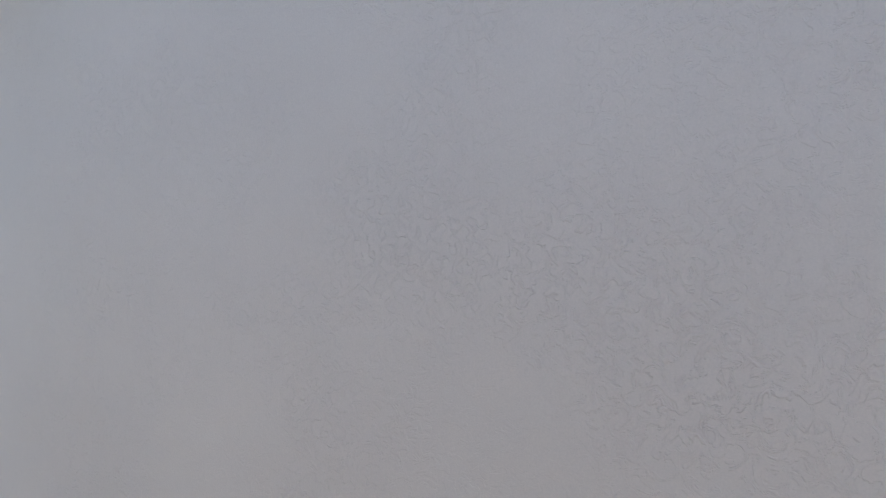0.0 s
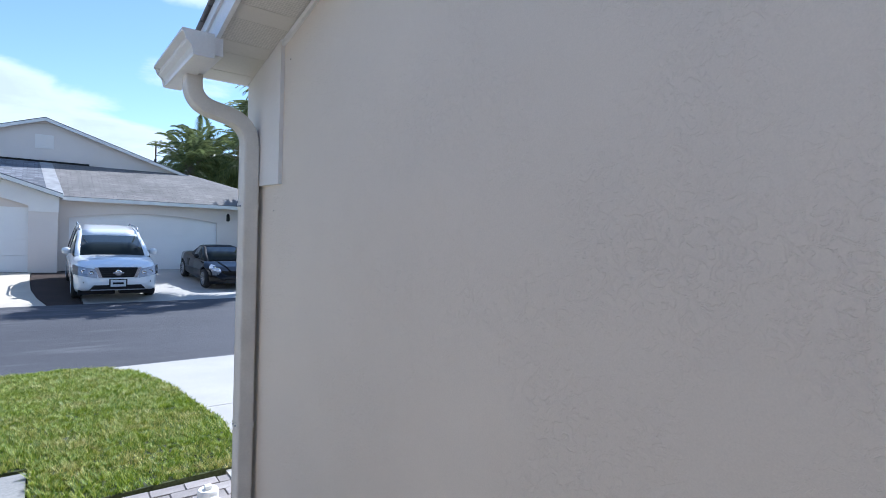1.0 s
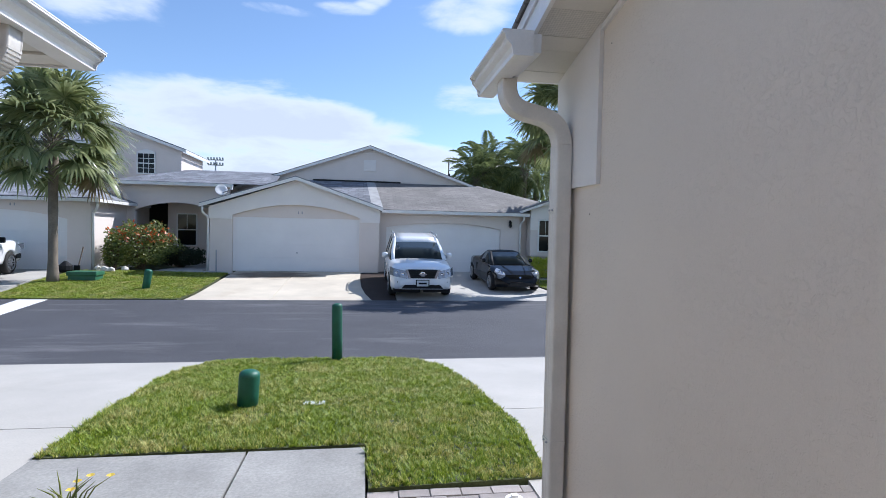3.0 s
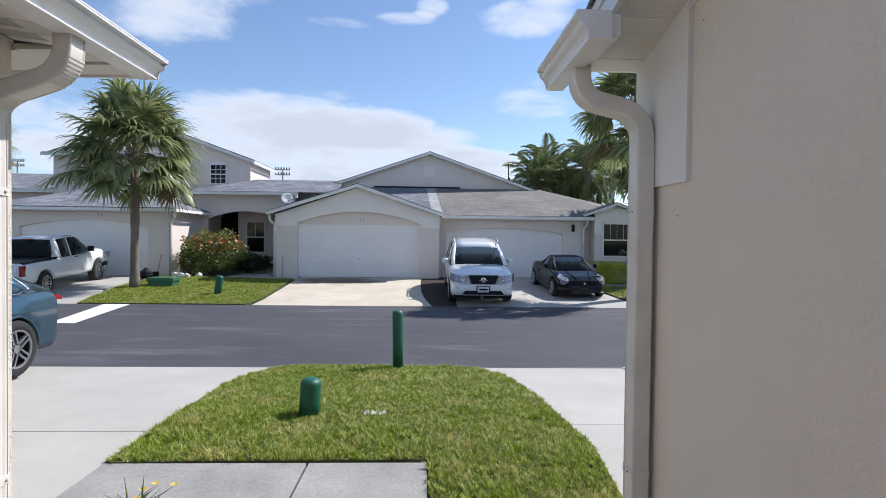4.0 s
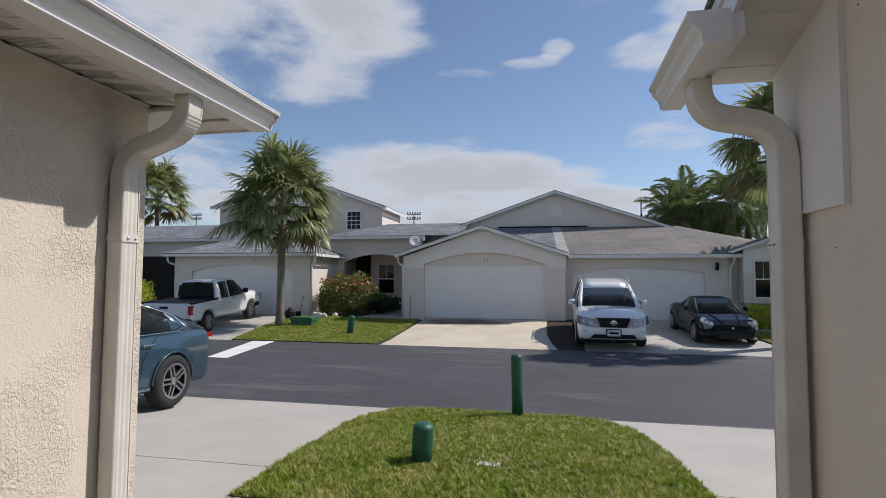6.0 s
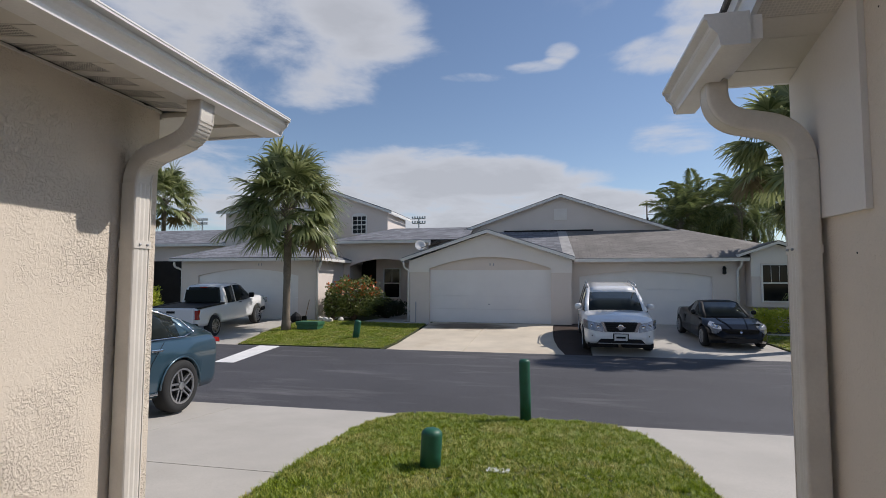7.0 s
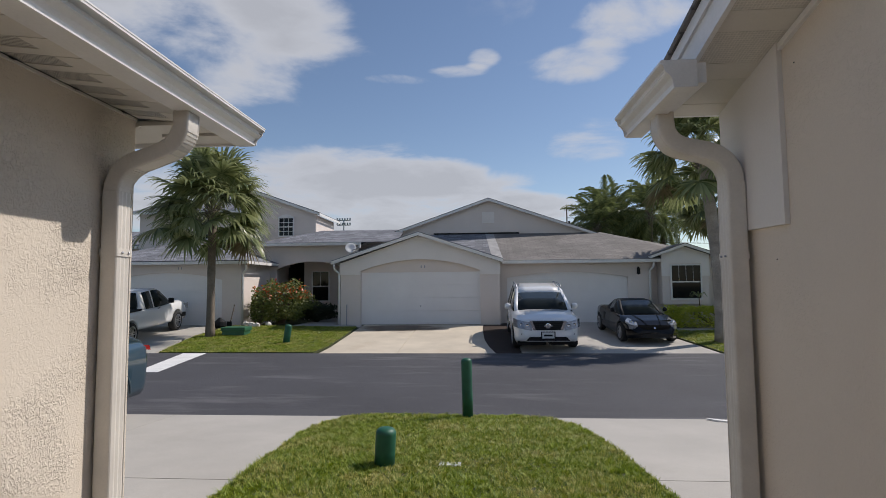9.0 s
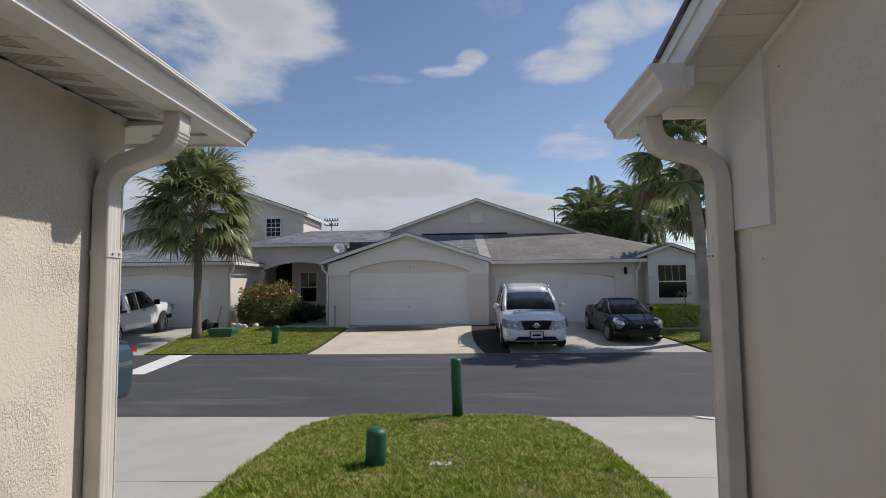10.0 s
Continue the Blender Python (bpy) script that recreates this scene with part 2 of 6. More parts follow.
SOIL = material("lawn_soil", (0.07, 0.08, 0.03), 0.95, 0.3, 1.5, 60, 0.3, 0.5, 90)
MULCH = material("dark_mulch", (0.038, 0.022, 0.015), 0.95, 0.3, 3, 60, 0.4, 0.8, 60)
GRASS = leafy("grass_blade", (0.060, 0.135, 0.004), (0.42, 0.50, 0.03), 0.5, (0.68, 0.55, 0.21))
PAVER = material("grey_paver", (0.31, 0.275, 0.255), 0.9, 0.15, 6, 120, 0.12, 0.35, 140, rand=0.18)
SAND = material("joint_sand", (0.26, 0.235, 0.21), 0.95, 0.2, 5, 150, 0.2, 0.4, 200)
GREEN = material("green_plastic", (0.010, 0.092, 0.052), 0.5, 0.2, 8, 120, 0.1, 0.08, 60)
GREEN_BOX = material("utility_green_paint", (0.03, 0.12, 0.06), 0.5, 0.15, 4, 80, 0.08)
CAPW = material("white_plastic_cap", (0.78, 0.76, 0.72), 0.5, 0.08, 10, 90, 0.04)
TRUNK = material("palm_trunk_bark", (0.19, 0.155, 0.12), 0.95, 0.25, 3, 40, 0.25, 0.8, 28)
TRUNK_GREY = material("smooth_grey_palm_bark", (0.34, 0.29, 0.24), 0.95, 0.25, 3, 40, 0.25, 0.6, 24)
FAN = leafy("palm_fan_leaf", (0.11, 0.145, 0.045), (0.42, 0.44, 0.21), 0.32, None, 0.42)
FAN_DRY = leafy("dry_palm_leaf", (0.20, 0.15, 0.08), (0.30, 0.24, 0.14))
FEATHER = leafy("feather_palm_leaf", (0.075, 0.11, 0.04), (0.29, 0.32, 0.12), 0.5, None, 0.4)
BUSH = leafy("shrub_leaf", (0.07, 0.105, 0.025), (0.25, 0.27, 0.06))
BUSH_DARK = leafy("dark_shrub_leaf", (0.02, 0.035, 0.015), (0.05, 0.07, 0.025))
HEDGE = leafy("yellow_green_hedge_leaf", (0.34, 0.42, 0.04), (0.78, 0.76, 0.12), 0.4, None, 0.62)
FLOWER = leafy("red_flower_petal", (0.65, 0.06, 0.02), (0.8, 0.20, 0.04))
YELLOW = leafy("yellow_petal", (0.75, 0.5, 0.04), (0.8, 0.6, 0.08))
WOOD = material("brown_twig", (0.12, 0.08, 0.05), 0.9)
GLASS = material("dark_window_glass", (0.008, 0.009, 0.011), 0.04, 0.1, 1, 20, 0.0, spec=0.22)
GLASS_CAR = material("tinted_car_glass", (0.020, 0.025, 0.025), 0.06, 0.0, 1, 20, 0.0, spec=0.12)
BLACK = material("black_plastic", (0.012, 0.012, 0.013), 0.5, 0.1, 4, 60, 0.05, spec=0.2)
TYRE = material("tyre_rubber", (0.018, 0.018, 0.018), 0.85, 0.1, 4, 60, 0.1)
ALLOY = material("alloy_rim", (0.55, 0.55, 0.56), 0.28, 0.05, 4, 60, 0.02, metal=0.9)
CHROME = material("chrome", (0.75, 0.75, 0.76), 0.12, 0.0, 4, 60, 0.0, metal=1.0)
CAR_WHITE = material("white_car_paint", (0.76, 0.76, 0.76), 0.3, 0.02, 2, 60, 0.01, coat=1.0)
CAR_BLACK = material("black_car_paint", (0.005, 0.005, 0.006), 0.12, 0.02, 2, 60, 0.01, spec=0.25, coat=0.05)
CAR_BLUE = material("steel_blue_car_paint", (0.028, 0.068, 0.098), 0.3, 0.03, 2, 60, 0.01, metal=0.35, coat=1.0)
LAMPGLASS = material("headlight_lens", (0.30, 0.31, 0.33), 0.12, 0.35, 14, 60, 0.2, metal=0.35, coat=1.0)
REDLENS = material("tail_light_lens", (0.30, 0.016, 0.014), 0.15, 0.05, 10, 60, 0.02, coat=1.0)
PLATE = material("plate_white", (0.6, 0.62, 0.62), 0.5, 0.05, 10, 60, 0.02)
DARK = material("dark_opening", (0.02, 0.018, 0.016), 0.9, 0.2, 2, 40, 0.1)
STEEL = material("galvanised_steel", (0.35, 0.36, 0.38), 0.45, 0.1, 2, 40, 0.05, metal=0.8)
STONE = material("pale_rock", (0.6, 0.57, 0.52), 0.9, 0.2, 6, 40, 0.1, 0.4, 30)

ASPHALT = material("asphalt", (0.058, 0.057, 0.064), 0.82, 0.2, 0.35, 240, 0.35, 0.5, 320)


def marks(m, coords_scale, low, high, colour, amount, centre=None, noise_scale=1.0):
    """Lays worn scuffs or a stain over a material: stretched noise, or a blot round a centre."""
    t = m.node_tree
    L = t.links.new
    p = t.nodes["Principled BSDF"]
    co = t.nodes.new("ShaderNodeTexCoord")
    mp = t.nodes.new("ShaderNodeMapping")
    L(co.outputs["Object"], mp.inputs["Vector"])
    mp.inputs["Scale"].default_value = coords_scale
    nz = N(t, "ShaderNodeTexNoise", Scale=noise_scale, Detail=6.0, Roughness=0.65)
    L(mp.outputs[0], nz.inputs["Vector"])
    src = nz.outputs["Fac"]
    if centre:
        mp.inputs["Location"].default_value = [-c * s for c, s in zip(centre, coords_scale)]
        ln = t.nodes.new("ShaderNodeVectorMath")
        ln.operation = "LENGTH"
        L(mp.outputs[0], ln.inputs[0])
        sb = N(t, "ShaderNodeMath")
        sb.operation = "MULTIPLY_ADD"
        L(ln.outputs["Value"], sb.inputs[0])
        sb.inputs[1].default_value = -0.5
        L(nz.outputs["Fac"], sb.inputs[2])
        src = sb.outputs[0]
    r = t.nodes.new("ShaderNodeMapRange")
    L(src, r.inputs[0])
    for k, v in zip((1, 2, 3, 4), (low, high, 0.0, amount)):
        r.inputs[k].default_value = v
    mx = t.nodes.new("ShaderNodeMix")
    mx.data_type = "RGBA"
    L(r.outputs[0], mx.inputs[0])
    L(p.inputs["Base Color"].links[0].from_socket, mx.inputs[6])
    mx.inputs[7].default_value = (*colour, 1)
    L(mx.outputs[2], p.inputs["Base Color"])


marks(ASPHALT, (0.22, 1.0, 1.0), 0.55, 0.72, (0.17, 0.165, 0.17), 0.6, None, 1.5)
marks(CONCRETE_WARM, (0.62, 1.1, 1.0), -0.14, 0.20, (0.15, 0.10, 0.065), 0.9, (-2.1, 20.2, 0.08), 1.6)
marks(CONCRETE_WARM, (0.5, 0.5, 1.0), 0.55, 0.75, (0.42, 0.32, 0.21), 0.5, None, 1.2)
marks(CONCRETE, (0.6, 0.6, 1.0), 0.56, 0.75, (0.33, 0.30, 0.26), 0.4, None, 1.0)
marks(SLAB, (1.0, 1.0, 1.0), 0.55, 0.72, (0.20, 0.19, 0.18), 0.5, None, 2.2)

# ---- mesh helpers ----


def thing(name, label, category, loc=(0, 0, 0), group="", kind=""):
    ob = new(name)
    ob.empty_display_size = 0.2
    ob.matrix_basis = Matrix.Translation(loc)
    return tagged(ob, label, category, group, kind)


def where(ob):
    """World matrix without waiting for the scene's update."""
    return (where(ob.parent) @ ob.matrix_parent_inverse if ob.parent else Matrix()) @ ob.matrix_basis


def part(name, bm, mat, parent=None, label="", smooth=False, world_space=True):
    """Links a bmesh as one mesh object, under parent if there is one; coordinates are the world's unless world_space is off."""
    me = bpy.data.meshes.new(name)
    bmesh.ops.recalc_face_normals(bm, faces=bm.faces)
    bm.to_mesh(me)
    bm.free()
    for m in mat if isinstance(mat, (list, tuple)) else [mat]:
        me.materials.append(m)
    if smooth:
        me.shade_smooth()
    ob = new(name, me)
    if parent:
        ob.parent = parent
        if world_space:
            ob.matrix_parent_inverse = where(parent).inverted()
    if label:
        ob["label"] = label
    return ob


def box(bm, x0, x1, y0, y1, z0, z1, bevel=0.0):
    g = bmesh.ops.create_cube(bm, size=1, matrix=Matrix.LocRotScale(((x0 + x1) / 2, (y0 + y1) / 2, (z0 + z1) / 2), None, (abs(x1 - x0), abs(y1 - y0), abs(z1 - z0))))
    if bevel:
        es = {e for v in g["verts"] for e in v.link_edges}
        bmesh.ops.bevel(bm, geom=list(es), offset=bevel, segments=2, profile=0.6, affect="EDGES")
    return bm


def boxed(*a):
    return box(bmesh.new(), *a)


def prism(bm, pts, axis, a, b):
    """Extrudes a 2D outline along an axis from a to b. axis x: pts are (y, z); y: (x, z); z: (x, y)."""
    def at(p, v):
        return {"x": (v, p[0], p[1]), "y": (p[0], v, p[1]), "z": (p[0], p[1], v)}[axis]
    r0 = [bm.verts.new(at(p, a)) for p in pts]
    r1 = [bm.verts.new(at(p, b)) for p in pts]
    bm.faces.new(r0)
    bm.faces.new(r1[::-1])
    n = len(pts)
    for i in range(n):
        bm.faces.new((r0[i], r0[(i + 1) % n], r1[(i + 1) % n], r1[i]))
    return bm


def prismed(*a):
    return prism(bmesh.new(), *a)


def slab(bm, quad, thick):
    """A sloped plate: the quad is its top, with UVs in metres along eave and slope."""
    uv = bm.loops.layers.uv.verify()
    q = [Vector(p) for p in quad]
    nrm = (q[1] - q[0]).cross(q[2] - q[0]).normalized()
    if nrm.z < 0:
        nrm = -nrm
    top = [bm.verts.new(p) for p in q]
    low = [bm.verts.new(p - nrm * thick) for p in q]
    fs = [bm.faces.new(top), bm.faces.new(low[::-1])]
    n = len(q)
    for i in range(n):
        fs.append(bm.faces.new((top[i], top[(i + 1) % n], low[(i + 1) % n], low[i])))
    u = Vector((0, 0, 1)).cross(nrm)
    u = u.normalized() if u.length > 1e-4 else Vector((1, 0, 0))
    v = nrm.cross(u)
    for f in fs:
        for lp in f.loops:
            lp[uv].uv = (lp.vert.co.dot(u), lp.vert.co.dot(v))
    return bm


def sweep(bm, pts, prof, side):
    """Sweeps a closed 2D profile (across side, across the path's plane normal) along points."""
    side = Vector(side).normalized()
    pts = [Vector(p) for p in pts]
    rings = []
    for i, p in enumerate(pts):
        d = (pts[min(i + 1, len(pts) - 1)] - pts[max(i - 1, 0)]).normalized()
        o = d.cross(side).normalized()
        rings.append([bm.verts.new(p + side * a + o * b) for a, b in prof])
    n = len(prof)
    for r, s in zip(rings, rings[1:]):
        for i in range(n):
            bm.faces.new((r[i], r[(i + 1) % n], s[(i + 1) % n], s[i]))
    bm.faces.new(rings[0])
    bm.faces.new(rings[-1][::-1])
    return bm


def lathe(bm, prof, m=None, seg=24, caps=True):
    """Turns (radius, height) pairs round z."""
    m = m or Matrix()
    rings = [[bm.verts.new(m @ Vector((r * math.cos(2 * math.pi * k / seg), r * math.sin(2 * math.pi * k / seg), z))) for k in range(seg)] for r, z in prof]
    for a, b in zip(rings, rings[1:]):
        for k in range(seg):
            bm.faces.new((a[k], a[(k + 1) % seg], b[(k + 1) % seg], b[k]))
    if caps:
        bm.faces.new(rings[0][::-1])
        bm.faces.new(rings[-1])
    return bm


def tube(bm, pts, r, seg=8):
    """A round tube through points, with one radius or one for each."""
    pts = [Vector(p) for p in pts]
    rs = r if isinstance(r, (list, tuple)) else [r] * len(pts)
    rings = []
    for i, p in enumerate(pts):
        d = (pts[min(i + 1, len(pts) - 1)] - pts[max(i - 1, 0)]).normalized()
        a = d.orthogonal().normalized() if i == 0 else (a - d * a.dot(d)).normalized()
        b = d.cross(a)
        rings.append([bm.verts.new(p + (a * math.cos(2 * math.pi * k / seg) + b * math.sin(2 * math.pi * k / seg)) * rs[i]) for k in range(seg)])
    for u, v in zip(rings, rings[1:]):
        for k in range(seg):
            bm.faces.new((u[k], u[(k + 1) % seg], v[(k + 1) % seg], v[k]))
    bm.faces.new(rings[0][::-1])
    bm.faces.new(rings[-1])
    return bm


def from_lists(name, verts, faces, mat, parent=None, label=""):
    me = bpy.data.meshes.new(name)
    me.from_pydata(verts, [], faces)
    for m in mat if isinstance(mat, (list, tuple)) else [mat]:
        me.materials.append(m)
    ob = new(name, me)
    if parent:
        ob.parent = parent
        ob.matrix_parent_inverse = where(parent).inverted()
    if label:
        ob["label"] = label
    return ob


def lerp(x, table):
    """Piecewise linear lookup."""
    if x <= table[0][0]:
        return table[0][1]
    for (a, u), (b, v) in zip(table, table[1:]):
        if x <= b:
            return u + (v - u) * (x - a) / (b - a)
    return table[-1][1]


# ---- ground: one sheet, falling to the road and rising to the far houses ----
LIE = ((-200, 0.0), (3.9, 0.0), (5.05, -0.03), (7.5, -0.17), (7.75, -0.21), (8.2, -0.225), (11.5, -0.20), (15.0, -0.25), (15.3, -0.25), (16.0, -0.20), (20.8, 0.12), (21.6, 0.13), (40, 0.15), (4000, 0.15))


def lie(y):
    return lerp(y, LIE)


def strip(bm, x0, x1, y0, y1, lift, thick=0.06):
    """A sheet that follows the ground between two x and two y, lifted above it."""
    ys = sorted({y0, y1, *[y for y, _ in LIE if y0 < y < y1]})
    out = [(y, lie(y) + lift) for y in ys] + [(y, lie(y) + lift - thick) for y in reversed(ys)]
    return prism(bm, out, "x", x0, x1)


def outline_sheet(bm, pts, lift, thick=0.05):
    """A flat-lying sheet of any outline (x, y), following the ground."""
    f = bm.faces.new([bm.verts.new((x, y, 0)) for x, y in pts])
    for y in [y for y, _ in LIE if min(p[1] for p in pts) < y < max(p[1] for p in pts)]:
        bmesh.ops.bisect_plane(bm, geom=bm.verts[:] + bm.edges[:] + bm.faces[:], plane_co=(0, y, 0), plane_no=(0, 1, 0))
    g = bmesh.ops.extrude_face_region(bm, geom=bm.faces[:])
    up = {v for v in g["geom"] if isinstance(v, bmesh.types.BMVert)}
    for v in bm.verts:
        v.co.z = lie(v.co.y) + lift - (0 if v in up else thick)
    return bm


bm = bmesh.new()
gy = [-400, -60, -8, 3.9, 5.05, 7.5, 7.75, 8.2, 11.5, 15.0, 15.3, 16.0, 20.8, 21.6, 40, 120, 3000]
gx = [-3000, -60, -20, -5, 5, 20, 60, 3000]
gv = [[bm.verts.new((x, y, lie(y) - 0.10)) for x in gx] for y in gy]
for a, b in zip(gv, gv[1:]):
    for i in range(len(gx) - 1):
        bm.faces.new((a[i], a[i + 1], b[i + 1], b[i]))
tagged(part("ground", bm, SOIL), "soil and turf that runs out to the horizon", "ground", kind="structure")
ROAD = (7.60, 15.25)
tagged(part("road", strip(bmesh.new(), -90, 90, ROAD[0], ROAD[1], 0.0, 0.08), ASPHALT), "dark grey asphalt lane with worn pale scuffs", "road", kind="structure")


def concrete_apron(name, xs, ys, mat, label):
    """Poured slabs with open joints between them."""
    ob = thing(name, label, "driveway", kind="structure")
    for a, b in zip(xs, xs[1:]):
        for c, d in zip(ys, ys[1:]):
            part("slab", strip(bmesh.new(), a + 0.006, b - 0.006, c + 0.006, d - 0.006, 0.0, 0.09), mat, ob)
    return ob


concrete_apron("driveway_near_west", (-14, -7.6, -3.40, -0.75), (2.4, 4.58, 7.60), CONCRETE, "pale concrete driveway slabs beside the lawn")
ne = concrete_apron("driveway_near_east", (2.4, 6.4, 12), (2.46, 4.75), CONCRETE, "pale concrete driveway slabs with a cross joint")
for a, b in ((1.6, 6.4), (6.4, 12)):
    part("slab", strip(bmesh.new(), a + 0.006, b - 0.006, 4.756, 7.594, 0.0, 0.09), CONCRETE, ne)
# far driveways flare towards the road
for nm, pts, mt, lb in (
    ("driveway_far_middle", ((-3.66, 15.25), (-3.58, 16.2), (-3.62, 21.35), (-1.36, 21.35), (-1.36, 15.25)), CONCRETE_WARM, "sunlit warm concrete driveway with a dark oil stain"),
    ("driveway_far_middle_east", ((-1.345, 15.25), (-1.345, 21.35), (1.16, 21.35), (1.15, 19.4), (1.20, 17.6), (1.33, 16.3), (1.52, 15.25)), CONCRETE_WARM, "sunlit warm concrete driveway slab"),
    ("driveway_far_east", ((2.26, 15.25), (2.30, 21.35), (2.30, 22.3), (7.6, 22.3), (7.3, 18.5), (7.75, 15.25)), CONCRETE, "concrete driveway under the parked cars"),
    ("driveway_far_west", ((-16.4, 15.25), (-15.8, 21.4), (-9.4, 21.4), (-9.3, 18.0), (-8.7, 15.25)), CONCRETE, "concrete driveway under the pickup"),
):
    tagged(part(nm, outline_sheet(bmesh.new(), pts, 0.0, 0.1), mt), lb, "driveway", kind="structure")
tagged(part("path_far", outline_sheet(bmesh.new(), ((-6.6, 20.9), (-6.3, 26.0), (-4.9, 26.0), (-4.9, 21.2), (-3.9, 21.0), (-3.9, 20.55)), 0.0, 0.08), CONCRETE), "narrow concrete path to the porch", "path", kind="structure")
tagged(part("path_far_east", outline_sheet(bmesh.new(), ((7.7, 19.4), (7.7, 19.9), (14, 19.9), (14, 19.4)), 0.0, 0.08), CONCRETE), "concrete path along the hedge", "path", kind="structure")
tagged(part("mulch_bed", outline_sheet(bmesh.new(), ((1.54, 15.3), (1.35, 16.3), (1.22, 17.6), (1.17, 19.4), (1.18, 21.3), (2.28, 22.2), (2.28, 21.3), (2.24, 15.3)), -0.01, 0.08), MULCH), "dark brown mulch strip between the driveways", "mulch bed", kind="structure")
path = thing("walkway", "worn grey concrete walkway slabs with a cracked joint", "walkway", kind="structure")
for a, b in ((-1.08, 0.395), (0.415, 1.29)):
    part("slab", strip(bmesh.new(), a, b, -9, 3.86, 0.005, 0.09), SLAB, path)
tagged(part("road_marking", outline_sheet(bmesh.new(), ((-6.72, 11.5), (-7.75, 15.2), (-7.05, 15.2), (-6.2, 11.5)), 0.006, 0.006), PAINT), "white painted bar across the asphalt", "road marking", kind="structure")

# lawns
LAWN_NEAR = [(-1.08, 3.87), (1.30, 3.90), (1.31, 3.16), (2.56, 3.2), (2.66, 4.2), (2.60, 4.9), (2.55, 5.6), (2.48, 6.3), (2.33, 6.95), (2.05, 7.4), (1.65, 7.62), (-0.5, 7.64), (-0.82, 7.45), (-1.05, 6.95), (-1.14, 6.3), (-1.10, 5.5), (-1.08, 4.8)]
LAWN_FAR = [(-8.6, 15.35), (-3.85, 15.35), (-3.68, 16.2), (-3.72, 20.4), (-6.6, 20.8), (-9.1, 20.9), (-9.1, 18.2)]
LAWN_EAST = [(7.85, 15.35), (14, 15.35), (14, 19.35), (7.7, 19.35), (7.45, 18.2)]
for nm, pts in (("lawn_soil_near", LAWN_NEAR), ("lawn_soil_far", LAWN_FAR), ("lawn_soil_east", LAWN_EAST)):
    tagged(part(nm, outline_sheet(bmesh.new(), pts, 0.012, 0.06), SOIL), "thatch and soil under the turf", "lawn", kind="structure")


def inside(x, y, poly):
    hit = False
    for (x0, y0), (x1, y1) in zip(poly, poly[1:] + poly[:1]):
        if (y0 > y) != (y1 > y) and x < (x1 - x0) * (y - y0) / (y1 - y0) + x0:
            hit = not hit
    return hit


def turf(name, poly, tufts, h, w, spread, label):
    """Mown grass in leaning tufts with gaps between, thinner and taller by patches."""
    rnd = random.Random(len(poly) * 7 + tufts)
    xs, ys = [p[0] for p in poly], [p[1] for p in poly]
    verts, faces = [], []
    count = 0
    while count < tufts:
        cx, cy = rnd.uniform(min(xs), max(xs)), rnd.uniform(min(ys), max(ys))
        if not inside(cx, cy, poly):
            continue
        count += 1
        patch = noise.noise(Vector((cx * 1.3, cy * 1.3, 0.3)))
        tall = h * rnd.uniform(0.6, 1.3) * (1 + 0.4 * patch + 0.35 * noise.noise(Vector((cx * 6, cy * 6, 2.0))))
        comb = rnd.uniform(0, 6.283)
        for k in range(11):
            a = rnd.uniform(0, 6.283)
            q = spread * rnd.random() ** 0.5
            x, y = cx + math.cos(a) * q, cy + math.sin(a) * q
            if not inside(x, y, poly):
                continue
            z = lie(y) + 0.008
            hh = tall * rnd.uniform(0.65, 1.15)
            b = comb + rnd.gauss(0, 0.7)
            lean = rnd.uniform(0.3, 1.4) * hh
            ca, sa = math.cos(b + 1.57), math.sin(b + 1.57)
            i = len(verts)
            verts += [(x - ca * w, y - sa * w, z), (x + ca * w, y + sa * w, z), (x + math.cos(b) * lean, y + math.sin(b) * lean, z + hh)]
            faces.append((i, i + 1, i + 2))
    return tagged(from_lists(name, verts, faces, GRASS), label, "grass", kind="stuff")


turf("lawn_grass", LAWN_NEAR, 25000, 0.040, 0.0044, 0.015, "mown green turf with pale dry blades")
turf("lawn_grass_far", LAWN_FAR, 13000, 0.042, 0.0065, 0.05, "mown green turf round the palm")
turf("lawn_grass_east", LAWN_EAST, 6500, 0.045, 0.0075, 0.06, "shaded turf by the palm trunk")

# ---- near houses ----
XR, YR = 2.297, 2.46      # face and front corner of the house with the rake
XL, YL = -0.635, 2.40     # face and front corner of the house with the level eave


def soff_r(y):
    return 2.515 + 0.233 * (YR - y)


def gutter_profile(w=0.15, h=0.115, sgn=1):
    """K-style section: flat back and floor, ogee front with a rolled lip. x grows to the front."""
    pts = [(0, h), (0, 0), (w * 0.58, 0), (w * 0.63, h * 0.02), (w * 0.63, h * 0.09), (w * 0.57, h * 0.13), (w * 0.58, h * 0.28), (w * 0.66, h * 0.44), (w * 0.80, h * 0.55), (w * 0.84, h * 0.62), (w * 0.83, h * 0.68), (w * 0.78, h * 0.72), (w * 0.79, h * 0.86), (w, h * 0.90), (w, h), (w - 0.006, h)]
    pts += [(w * 0.74, h * 0.92), (w * 0.72, h * 0.66), (w * 0.58, h * 0.5), (w * 0.52, 0.012), (0.006, 0.012), (0.006, h)]
    return [(sgn * a, b) for a, b in pts]


